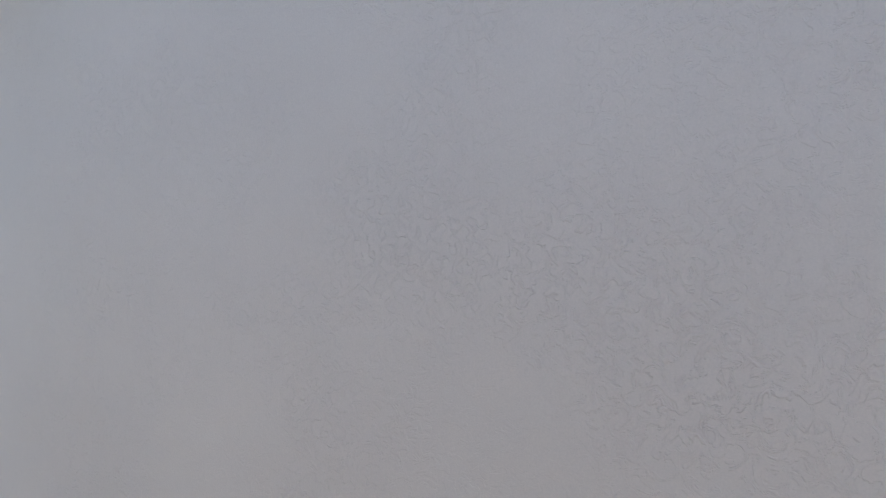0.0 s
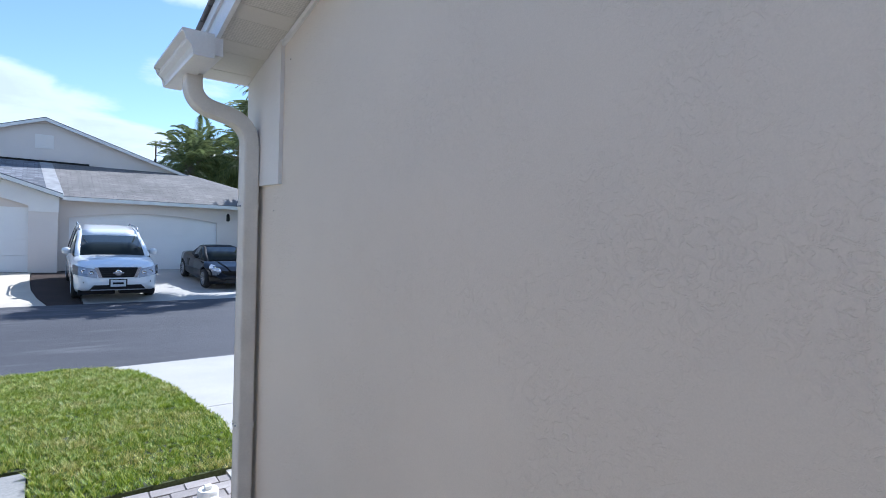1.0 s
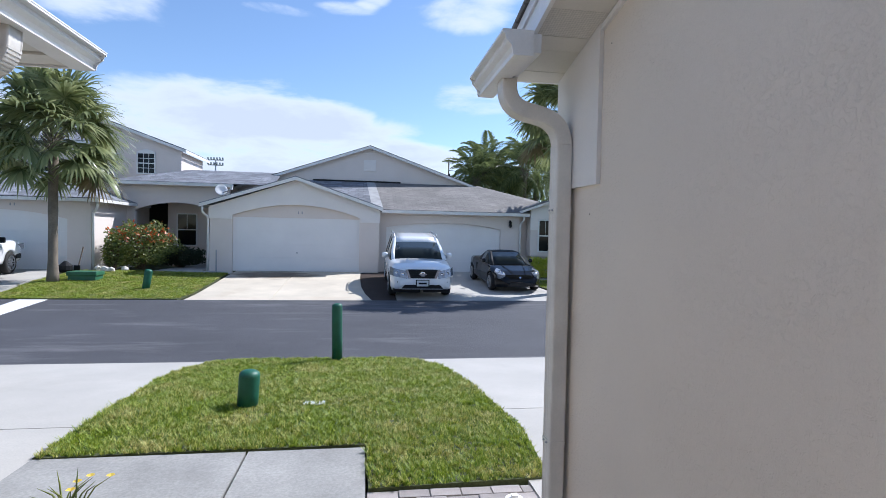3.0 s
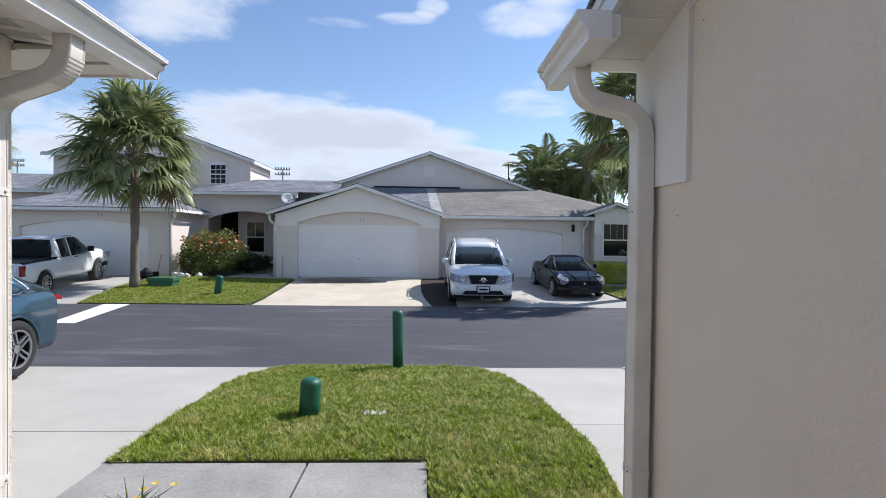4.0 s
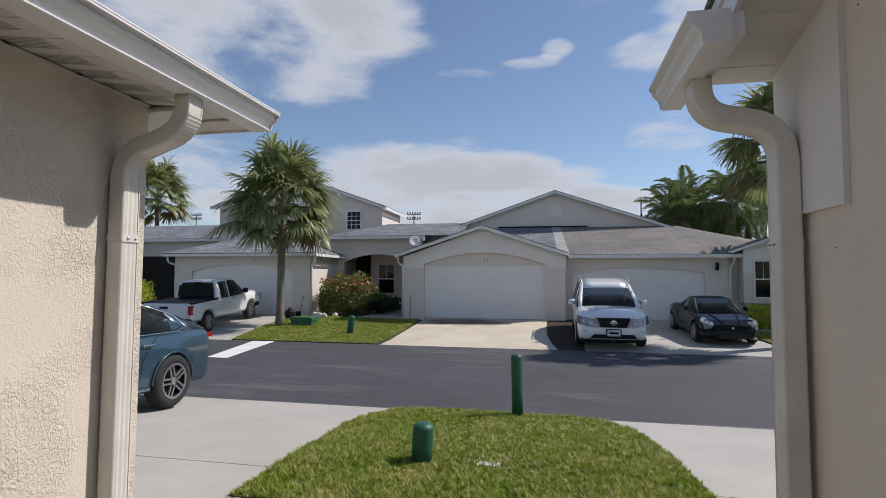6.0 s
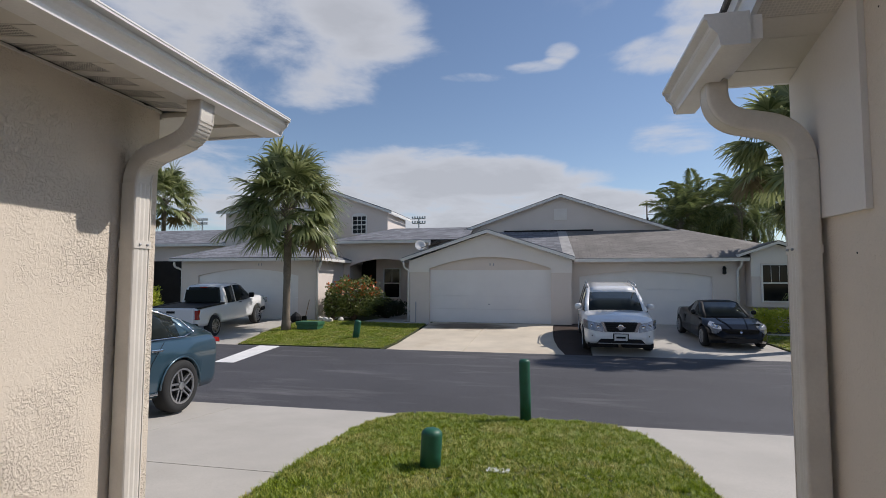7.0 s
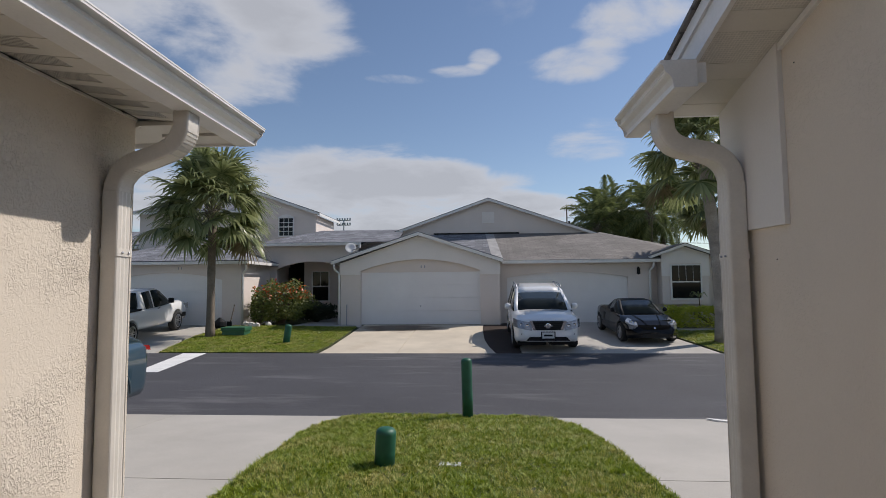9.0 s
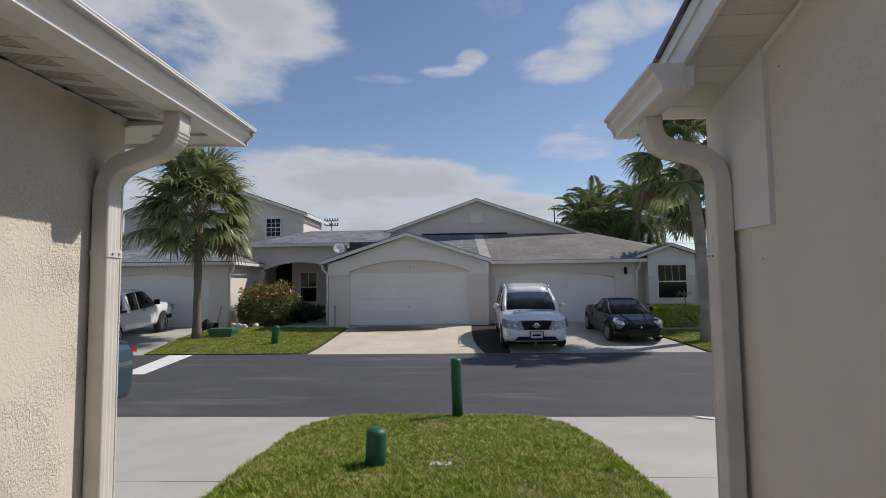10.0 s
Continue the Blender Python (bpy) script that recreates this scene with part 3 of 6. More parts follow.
def spout_profile(a, b, flutes=True):
    """Rounded oblong with shallow flutes."""
    out = []
    for x, y, n in ((-a, -b, 0), (a, -b, 1), (a, b, 2), (-a, b, 3)):
        r = 0.012
        cx, cy = x - math.copysign(r, x), y - math.copysign(r, y)
        a0 = (math.pi, 1.5 * math.pi, 0, 0.5 * math.pi)[n]
        for k in range(4):
            t = a0 + k * math.pi / 6
            out.append((cx + r * math.cos(t), cy + r * math.sin(t)))
        if flutes and n in (0, 2):
            s = 1 if n == 0 else -1
            for k in range(1, 8):
                q = -a + 2 * a * k / 8
                out.append((s * q, y - math.copysign(0.004 if k % 2 else 0.0, y)))
    return out


def bend(p0, p1, p2, n=9):
    return [((1 - t) ** 2 * Vector(p0) + 2 * t * (1 - t) * Vector(p1) + t * t * Vector(p2)) for t in [k / n for k in range(n + 1)]]


# house with the rake
hr = thing("house_with_rake_eave", "beige stucco house end with a raked white eave and corner downspout", "house", (XR, YR, 0))
bm = prismed([(-9, -0.1), (YR, -0.1), (YR, soff_r(YR)), (-2.2, soff_r(-2.2)), (-9, soff_r(-2.2) - 0.233 * 6.8)], "x", XR, XR + 0.25)
part("wall", bm, STUCCO_CRISP, hr, "beige knock-down stucco end wall")
part("wall", boxed(XR + 0.25, 3.4, YR - 0.25, YR, -0.1, 2.52), STUCCO_NEAR, hr)
part("wall", boxed(8.6, 14, YR - 0.25, YR, -0.1, 2.52), STUCCO_NEAR, hr)
part("wall", boxed(3.4, 8.6, YR - 0.25, YR, 2.3, 2.52), STUCCO_NEAR, hr)
gd = part("garage_door", boxed(3.4, 8.6, YR - 0.22, YR - 0.16, -0.02, 2.3), DOORW, hr)
part("corner_panel", prismed([(1.957, 1.921), (YR + 0.004, 1.93), (YR + 0.004, soff_r(YR) + 0.01), (1.957, soff_r(1.957) + 0.01)], "x", XR - 0.02, XR - 0.0005), PANEL, hr, "smooth pale painted panel at the wall corner")
OX = 2.015                # outer edge of the raked overhang
Y0, Y1 = -2.2, 2.475
# raked soffit, board by board
yy = Y1
while yy > Y0:
    y2 = yy - 0.30
    for u, v, mt, dz, nm in ((yy, yy - 0.10, SOFFIT, 0.0, "soffit_board"), (yy - 0.10, yy - 0.285, VENT_FINE if yy < 2.4 else SOFFIT, 0.002, "soffit_vent"), (yy - 0.285, y2, SOFFIT, 0.003, "soffit_groove")):
        q = [(OX, u, soff_r(u) + dz), (XR if u < YR else XR + 3, u, soff_r(u) + dz), (XR if u < YR else XR + 3, v, soff_r(v) + dz), (OX, v, soff_r(v) + dz)]
        part(nm, slab(bmesh.new(), [(a, b, c + 0.012) for a, b, c in q], 0.012), mt, hr)
    yy = y2
part("soffit_trim", prismed([(y, soff_r(y) - 0.004) for y in (YR, 0, Y0)] + [(y, soff_r(y) - 0.03) for y in (Y0, 0, YR)], "x", XR - 0.016, XR), WHITE, hr)
part("rake_board", prismed([(Y1, soff_r(Y1) - 0.015), (Y0, soff_r(Y0) - 0.015), (Y0, soff_r(Y0) + 0.15), (Y1, soff_r(Y1) + 0.13)], "x", OX - 0.02, OX), WHITE, hr, "white raked fascia board")
part("rake_trim", prismed([(Y1, soff_r(Y1) + 0.09), (Y0, soff_r(Y0) + 0.10), (Y0, soff_r(Y0) + 0.165), (Y1, soff_r(Y1) + 0.145)], "x", OX - 0.032, OX - 0.0205), WHITE, hr)
part("roof", slab(bmesh.new(), [(OX - 0.05, Y1 + 0.05, soff_r(Y1) + 0.155), (14, Y1 + 0.05, soff_r(Y1) + 0.155), (14, Y0, soff_r(Y0) + 0.185), (OX - 0.05, Y0, soff_r(Y0) + 0.185)], 0.018), SHINGLE_OLD, hr, "grey asphalt shingle roof")
part("roof", slab(bmesh.new(), [(OX - 0.05, Y0, soff_r(Y0) + 0.185), (14, Y0, soff_r(Y0) + 0.185), (14, -9, 2.05), (OX - 0.05, -9, 2.05)], 0.018), SHINGLE_OLD, hr)
part("front_fascia", boxed(OX, 14, Y1, Y1 + 0.02, 2.512, 2.64), WHITE, hr)
# short gutter at the foot of the rake, with end caps and a downspout
GX, GZ, GA, GB = 1.955, 2.45, 1.91, 2.61
gut = part("gutter", prismed([(GX + a, GZ + b) for a, b in gutter_profile(0.135, 0.108, -1)], "y", GA, GB), WHITE, hr, "short white ogee gutter with end cap")
OGEE = [(0, 1.0), (0, 0), (0.58, 0), (0.66, 0.05), (0.68, 0.20), (0.71, 0.36), (0.80, 0.50), (0.89, 0.60), (0.93, 0.80), (1.0, 0.86), (1.0, 1.0)]
cap = [(GX - a * 0.135, GZ + b * 0.108) for a, b in OGEE]
for nm, a, b in (("end_cap", GA - 0.006, GA + 0.0005), ("end_cap", GB - 0.0005, GB + 0.006)):
    part(nm, prismed(cap, "y", a, b), WHITE, gut)
part("gutter_spacer", boxed(GX, OX - 0.02, GA + 0.01, Y1, GZ + 0.02, GZ + 0.1), WHITE, hr)
for my, mz in ((2.06, 1.79), (1.88, 2.52)):
    part("nail_mark", lathe(bmesh.new(), [(0.0035, 0), (0.002, 0.002)], Matrix.Translation((XR, my, mz)) @ Matrix.Rotation(radians(-90), 4, "Y"), 8), BLACK, hr)
SPX, SPY = XR - 0.062, 2.285
pts = [Vector((1.945, SPY, 2.46)), Vector((1.945, SPY, 2.43))] + bend((1.945, SPY, 2.42), (1.945, SPY, 2.33), (2.03, SPY, 2.305), 12) + bend((2.12, SPY, 2.285), (SPX, SPY, 2.255), (SPX, SPY, 2.13), 12)
part("downspout_elbow", sweep(bmesh.new(), pts, spout_profile(0.052, 0.04), (0, 1, 0)), SPOUT, hr, "cream elbowed downspout", True)
sp = part("downspout", sweep(bmesh.new(), [(SPX, SPY, 2.14), (SPX, SPY, 0.12)], spout_profile(0.0535, 0.0415), (0, 1, 0)), SPOUT, hr, "cream painted aluminium downspout")
part("downspout_foot", sweep(bmesh.new(), bend((SPX, SPY, 0.14), (SPX, SPY, 0.05), (SPX - 0.05, SPY + 0.12, 0.045), 8), spout_profile(0.05, 0.038), (1, 0, 0)), SPOUT, hr)
for z in (1.80, 0.62):
    part("strap", sweep(bmesh.new(), [(SPX, SPY, z), (SPX, SPY, z + 0.03)], spout_profile(0.056, 0.044, False), (0, 1, 0)), SPOUT, sp)
    for dy in (-0.02, 0.02):
        part("screw", lathe(bmesh.new(), [(0.005, 0), (0.005, 0.006), (0.002, 0.008)], Matrix.Translation((SPX - 0.044, SPY + dy, z + 0.015)) @ Matrix.Rotation(radians(-90), 4, "Y"), 8), STEEL, sp)

# house with the level eave
hl = thing("house_with_level_eave", "beige stucco house corner under a level white guttered eave", "house", (XL, YL, 0))
SZ = 2.522                # underside of the soffit
EX, EY = -0.295, 2.79     # fascia lines
part("wall", boxed(XL - 0.25, XL, -9, YL, -0.1, SZ + 0.05), STUCCO_NEAR, hl, "beige knock-down stucco wall half in sun")
part("wall", boxed(-2.0, XL - 0.25, YL - 0.25, YL, -0.1, SZ), STUCCO_NEAR, hl)
part("wall", boxed(-10, -7.0, YL - 0.25, YL, -0.1, SZ), STUCCO_NEAR, hl)
part("wall", boxed(-7.0, -2.0, YL - 0.25, YL, 2.3, SZ), STUCCO_NEAR, hl)
part("garage_door", boxed(-7.0, -2.0, YL - 0.22, YL - 0.16, -0.02, 2.3), DOORW, hl)
yy = YL - 0.008
while yy > -4:
    for u, v, mt, dz, nm in ((yy, yy - 0.055, SOFFIT, 0.0, "soffit_board"), (yy - 0.055, yy - 0.150, VENT, 0.003, "soffit_vent"), (yy - 0.150, yy - 0.156, SOFFIT, 0.003, "soffit_groove")):
        edge = EX - 0.12 if nm == "soffit_vent" else EX
        za, zb = SZ + 0.042, SZ + 0.042 * (1 - (edge - XL) / (EX - XL))
        part(nm, slab(bmesh.new(), [(XL, u, za + dz + 0.012), (edge, u, zb + dz + 0.012), (edge, v, zb + dz + 0.012), (XL, v, za + dz + 0.012)], 0.012), mt, hl)
        if nm == "soffit_vent":
            part("soffit_board", slab(bmesh.new(), [(edge, u, zb + 0.012), (EX, u, SZ + 0.012), (EX, v, SZ + 0.012), (edge, v, zb + 0.012)], 0.012), SOFFIT, hl)
    yy -= 0.156
# dark open joint where the soffit boards meet the wall channel, with sagging clips
part("soffit_joint", boxed(XL + 0.0125, XL + 0.0165, -4, YL - 0.01, SZ + 0.0385, SZ + 0.0405), DARK, hl)
for k in range(12):
    part("channel_clip", boxed(XL + 0.0125, XL + 0.022, YL - 0.125 - 0.312 * k, YL - 0.10 - 0.312 * k, SZ + 0.034, SZ + 0.0395), DARK, hl)
# front return of the soffit
part("soffit_board", boxed(XL, EX, YL + 0.012, EY - 0.17, SZ + 0.022, SZ + 0.034), SOFFIT, hl)
part("soffit_board", boxed(XL, EX, EY - 0.165, EY, SZ + 0.008, SZ + 0.022), SOFFIT, hl)
part("soffit_board", boxed(-10, XL, YL, EY, SZ + 0.022, SZ + 0.034), SOFFIT, hl)
part("soffit_trim", boxed(XL, XL + 0.012, -4, YL, SZ + 0.028, SZ + 0.039), SOFFIT, hl)
part("soffit_trim", boxed(-10, XL + 0.016, YL + 0.0005, YL + 0.018, SZ - 0.004, SZ + 0.019), SOFFIT, hl)
part("soffit_mitre", boxed(XL + 0.017, EX, YL - 0.008, YL + 0.012, SZ + 0.0, SZ + 0.018), SOFFIT, hl)
part("fascia", boxed(EX, EX + 0.018, -4, EY, SZ - 0.004, SZ + 0.12), WHITE, hl)
part("fascia", boxed(-10, EX + 0.018, EY, EY + 0.018, SZ - 0.004, SZ + 0.12), WHITE, hl)
gl = part("gutter", prismed([(EX + 0.019 + a, SZ - 0.008 + b) for a, b in gutter_profile(0.15, 0.095)], "y", -4, EY + 0.01), WHITE, hl, "long white ogee gutter")
part("end_cap", prismed([(EX + 0.019 + a * 0.15, SZ - 0.008 + b * 0.095) for a, b in OGEE], "y", EY + 0.0105, EY + 0.017), WHITE, gl)
part("gutter_lip", boxed(EX + 0.158, EX + 0.171, -4, EY + 0.02, SZ + 0.0875, SZ + 0.094), WHITE, gl)
part("roof", slab(bmesh.new(), [(EX + 0.03, EY + 0.03, SZ + 0.14), (EX + 0.03, -9, SZ + 0.14), (-4.6, -9, SZ + 1.5), (-4.6, -1.5, SZ + 1.5)], 0.02), SHINGLE_NEW, hl)
part("roof", slab(bmesh.new(), [(EX + 0.03, EY + 0.03, SZ + 0.14), (-4.6, -1.5, SZ + 1.5), (-10, -1.5, SZ + 1.5), (-10, EY + 0.03, SZ + 0.14)], 0.02), SHINGLE_NEW, hl)
LSX, LSY = XL + 0.05, 2.215
pts = [Vector((-0.258, LSY, SZ - 0.006)), Vector((-0.258, LSY, SZ - 0.05))] + bend((-0.258, LSY, SZ - 0.06), (-0.262, LSY, SZ - 0.155), (-0.355, LSY, SZ - 0.19), 12) + bend((-0.455, LSY, SZ - 0.225), (LSX, LSY, SZ - 0.26), (LSX, LSY, SZ - 0.385), 12)
part("downspout_elbow", sweep(bmesh.new(), pts, spout_profile(0.052, 0.04), (0, 1, 0)), SPOUT, hl, "cream elbowed downspout", True)
# pleats of the elbow
for q in (4, 5, 6, 7, 8, 9, 10, 12, 17, 18, 19, 20, 21, 22, 25):
    d = (pts[q + 1] - pts[q - 1]).normalized() * 0.005
    part("elbow_pleat", sweep(bmesh.new(), [pts[q] - d, pts[q] + d], spout_profile(0.0535, 0.0417, False), (0, 1, 0)), SPOUT, hl)
sp = part("downspout", sweep(bmesh.new(), [(LSX, LSY, SZ - 0.375), (LSX, LSY, 0.02)], spout_profile(0.0535, 0.0415), (0, 1, 0)), SPOUT, hl, "cream painted aluminium downspout")
for z in (1.845, 0.6):
    part("strap", sweep(bmesh.new(), [(LSX, LSY, z), (LSX, LSY, z + 0.035)], spout_profile(0.057, 0.045, False), (0, 1, 0)), SPOUT, sp)
    for dy in (-0.02, 0.025):
        part("screw", lathe(bmesh.new(), [(0.006, 0), (0.006, 0.006), (0.002, 0.008)], Matrix.Translation((LSX + 0.044, LSY + dy, z + 0.017)) @ Matrix.Rotation(radians(90), 4, "Y"), 8), STEEL, sp)

# ---- far houses ----


def arch(x0, x1, zs, zt, n=14):
    """Points of a segmental arch from x1 down to x0, springing at zs, crown at zt."""
    c, w, h = (x0 + x1) / 2, (x1 - x0) / 2, zt - zs
    return [(c + w * math.cos(math.pi * k / n), zs + h * (1 - math.cos(math.pi * k / n) ** 2)) for k in range(n + 1)]


def sash_window(parent, x0, x1, z0, z1, y, rows=4, cols=3, arched=False, bar=0.012):
    """Window set in a wall that faces the street's near side: frame, meeting rail, bars, panes."""
    w = part("window", boxed(x0, x1, y - 0.005, y + 0.06, z0, z1), DARK, parent)
    f = 0.06
    for nm, a, b, c, d in (("frame", x0 - f, x0, z0 - f, z1 + f), ("frame", x1, x1 + f, z0 - f, z1 + f), ("frame", x0, x1, z1, z1 + f), ("sill", x0, x1, z0 - f, z0)):
        part(nm, boxed(a, b, y - 0.045, y + 0.02, c, d), WHITE, w)
    m = (z0 + z1) / 2
    part("meeting_rail", boxed(x0, x1, y - 0.035, y + 0.0, m - 0.025, m + 0.025), WHITE, w)
    part("pane", boxed(x0, x1, y - 0.018, y - 0.012, z0, m - 0.025), GLASS, w)
    part("pane", boxed(x0, x1, y - 0.018, y - 0.012, m + 0.025, z1), GLASS, w)
    for i in range(1, cols):
        xx = x0 + (x1 - x0) * i / cols
        part("glazing_bar", boxed(xx - bar, xx + bar, y - 0.026, y - 0.019, z0 if rows > 2 else m, z1), WHITE, w)
    for j in range(1, rows):
        zz = z0 + (z1 - z0) * j / rows
        if abs(zz - m) > 0.05:
            part("glazing_bar", boxed(x0, x1, y - 0.0275, y - 0.0265, zz - bar, zz + bar), WHITE, w)
    if arched:
        part("arch_trim", prismed([(x0 - f, z1 + f)] + arch(x0 - f, x1 + f, z1 + f + 0.002, z1 + 0.2)[::-1] + [(x1 + f, z1 + f)], "y", y - 0.04, y - 0.001), WHITE, w)
    return w


def small_spout(parent, x, y, ztop, zbot, dx):
    pts = [Vector((x + dx, y - 0.3, ztop)), Vector((x + dx, y - 0.3, ztop - 0.08))] + bend((x + dx, y - 0.3, ztop - 0.1), (x + dx, y - 0.3, ztop - 0.25), (x + dx * 0.5, y - 0.16, ztop - 0.3), 5) + bend((x + dx * 0.3, y - 0.1, ztop - 0.33), (x, y - 0.05, ztop - 0.36), (x, y - 0.05, ztop - 0.5), 5) + [Vector((x, y - 0.05, zbot))]
    part("downspout", tube(bmesh.new(), pts, 0.045, 8), WHITE, parent, "", True)


def garage_door(parent, x0, x1, z0, z1, y):
    d = part("garage_door", boxed(x0, x1, y, y + 0.04, z0, z0 + 0.02), DOORW, parent, "white sectional garage door")
    n = 4
    for k in range(n):
        a, b = z0 + 0.02 + (z1 - z0 - 0.02) * k / n, z0 + 0.02 + (z1 - z0 - 0.02) * (k + 1) / n
        part("panel", boxed(x0, x1, y, y + 0.04, a + 0.002, b - 0.002, 0.003), DOORW, d)
    part("backing_board", boxed(x0, x1, y + 0.041, y + 0.055, z0, z1), DOORW, d)
    part("handle", boxed((x0 + x1) / 2 - 0.03, (x0 + x1) / 2 + 0.03, y - 0.03, y - 0.0005, z0 + 0.72, z0 + 0.76), STEEL, d)
    return d


def number_bars(parent, x, z, y):
    for dx in (-0.07, 0.07):
        part("house_number", boxed(x + dx - 0.02, x + dx + 0.02, y - 0.012, y - 0.0005, z, z + 0.10), STEEL, parent, "small dark plaque bar")


# middle house: gabled garage, second garage under a long roof, big gable, bay
hm = thing("house_with_big_gable", "beige stucco house with two garage doors and a broad gable", "house", (1.0, 21.5, 0.13))
FW = 21.3
GL, GR = -4.63, 1.86
bm = prismed([(GL, 0.0), (-3.8, 0.0), (-3.8, 2.28)] + arch(-3.8, 1.08, 2.30, 2.76)[::-1] + [(1.08, 2.28), (1.08, 0.0), (GR, 0.0), (GR, 2.6), (-1.39, 3.72), (GL, 2.6)], "y", FW, FW + 0.2)
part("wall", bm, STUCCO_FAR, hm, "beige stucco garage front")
bm = prismed([(GL - 0.03, 2.16), (-3.80, 2.16), (-3.80, 2.30)] + arch(-3.8, 1.08, 2.31, 2.77)[::-1] + [(1.08, 2.30), (1.08, 2.13), (GR + 0.03, 2.13), (GR + 0.03, 2.63), (-1.39, 3.74), (GL - 0.03, 2.62)], "y", FW - 0.05, FW - 0.001)
part("frieze", bm, STUCCO_PALE, hm, "paler raised gable band over the arch")
part("lintel_wall", boxed(-3.8, 1.08, FW + 0.12, FW + 0.2, 2.25, 2.8), STUCCO_FAR, hm)
garage_door(hm, -3.8, 1.08, 0.13, 2.26, FW + 0.15)
number_bars(hm, -1.25, 2.42, FW + 0.12)
part("wall", boxed(GL, GL + 0.2, FW + 0.2, 26, 0, 2.6), STUCCO_FAR, hm)


def gable_roof(parent, xl, xm, xr, zl, zm, zr, y0, y1, mat, trim=0.13):
    part("roof", slab(bmesh.new(), [(xl, y0, zl), (xm, y0, zm), (xm, y1, zm), (xl, y1, zl)], 0.03), mat, parent)
    part("roof", slab(bmesh.new(), [(xm, y0, zm), (xr, y0, zr), (xr, y1, zr), (xm, y1, zm)], 0.03), mat, parent)
    for a, za, b, zb in ((xl, zl, xm, zm), (xm, zm, xr, zr)):
        part("rake_board", prismed([(a, za - 0.03), (b, zb - 0.03), (b, zb - 0.03 - trim), (a, za - 0.03 - trim)], "y", y0, y0 + 0.025), WHITE, parent)
    for a, za in ((xl, zl), (xr, zr)):
        part("fascia", boxed(a - 0.012, a + 0.012, y0 + 0.03, y1, za - 0.03 - trim, za - 0.032), WHITE, parent)


gable_roof(hm, -4.93, -1.39, 1.98, 2.74, 3.88, 2.76, 20.95, 25.9, SHINGLE_NEW)
small_spout(hm, GL - 0.06, FW + 0.05, 2.6, 0.1, -0.15)
# second garage
RW = 22.25
bm = prismed([(1.87, 0.0), (2.2, 0.0), (2.2, 1.98)] + arch(2.2, 7.15, 1.985, 2.22)[::-1] + [(7.15, 1.98), (7.15, 0.0), (8.0, 0.0), (8.0, 2.66), (1.87, 2.66)], "y", RW, RW + 0.2)
part("wall", bm, STUCCO_FAR, hm)
part("lintel_wall", boxed(2.2, 7.15, RW + 0.15, RW + 0.2, 1.9, 2.3), DOORW, hm)
garage_door(hm, 2.2, 7.15, 0.1, 1.95, RW + 0.1)
RZ = 2.72
part("roof", slab(bmesh.new(), [(1.6, 21.85, RZ), (1.35, 25.9, 4.2), (-2.5, 25.9, 4.2), (-1.4, 24.6, 3.72)], 0.03), SHINGLE_NEW, hm, "blue-grey newer shingles")
part("roof", slab(bmesh.new(), [(2.05, 21.85, RZ), (8.35, 21.85, RZ), (9.5, 22.9, 3.1), (6.9, 25.9, 4.2), (1.75, 25.9, 4.2)], 0.03), SHINGLE_OLD, hm, "weathered grey-brown shingles")
part("flashing", slab(bmesh.new(), [(1.6, 21.85, RZ + 0.006), (2.05, 21.85, RZ + 0.006), (1.75, 25.9, 4.206), (1.35, 25.9, 4.206)], 0.03), material("pale_flashing_shingle", (0.36, 0.35, 0.34), 0.9, 0.2, 3), hm, "pale strip between two roofs")
part("roof", slab(bmesh.new(), [(8.35, 21.85, RZ), (12.5, 26.0, RZ + 0.3), (6.9, 25.9, 4.2)], 0.03), SHINGLE_OLD, hm)
part("fascia", boxed(1.98, 8.35, 21.83, 21.86, RZ - 0.15, RZ - 0.02), WHITE, hm)
part("soffit", boxed(1.98, 8.35, 21.86, RW, RZ - 0.06, RZ - 0.04), SOFFIT, hm)
small_spout(hm, 8.02, RW - 0.02, 2.62, 0.1, 0.08)
lamp = part("wall_lamp", lathe(bmesh.new(), [(0.02, 0), (0.075, 0.04), (0.06, 0.2), (0.085, 0.22), (0.02, 0.32)], Matrix.Translation((7.55, RW - 0.13, 2.08)), 10), BLACK, hm, "black wall lantern")
part("bracket", boxed(7.535, 7.565, RW - 0.13, RW, 2.36, 2.4), BLACK, lamp)
# big gable behind
BG = 26.0
bm = prismed([(-5.5, 2.5), (-5.5, 3.44), (1.51, 5.86), (7.9, 3.66), (7.9, 2.5)], "y", BG, BG + 0.2)
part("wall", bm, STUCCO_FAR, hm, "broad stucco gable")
vent = part("gable_vent", boxed(1.2, 1.8, BG - 0.03, BG, 4.75, 5.3), STUCCO_PALE, hm, "pale square gable vent")
for k in range(6):
    part("louvre", boxed(1.23, 1.77, BG - 0.05, BG - 0.03, 4.79 + k * 0.085, 4.84 + k * 0.085), STUCCO_PALE, vent)
gable_roof(hm, -5.9, 1.51, 8.3, 3.42, 5.98, 3.64, BG - 0.25, 37, SHINGLE_OLD, 0.12)
part("ridge_shadow_gap", boxed(-1.2, 3.0, BG - 0.12, BG - 0.01, 4.16, 4.27), DARK, hm, "dark flashing at the foot of the gable")
part("vent_pipe", lathe(bmesh.new(), [(0.05, 0), (0.05, 0.4)], Matrix.Translation((5.6, 27, 4.5)), 10), BLACK, hm)
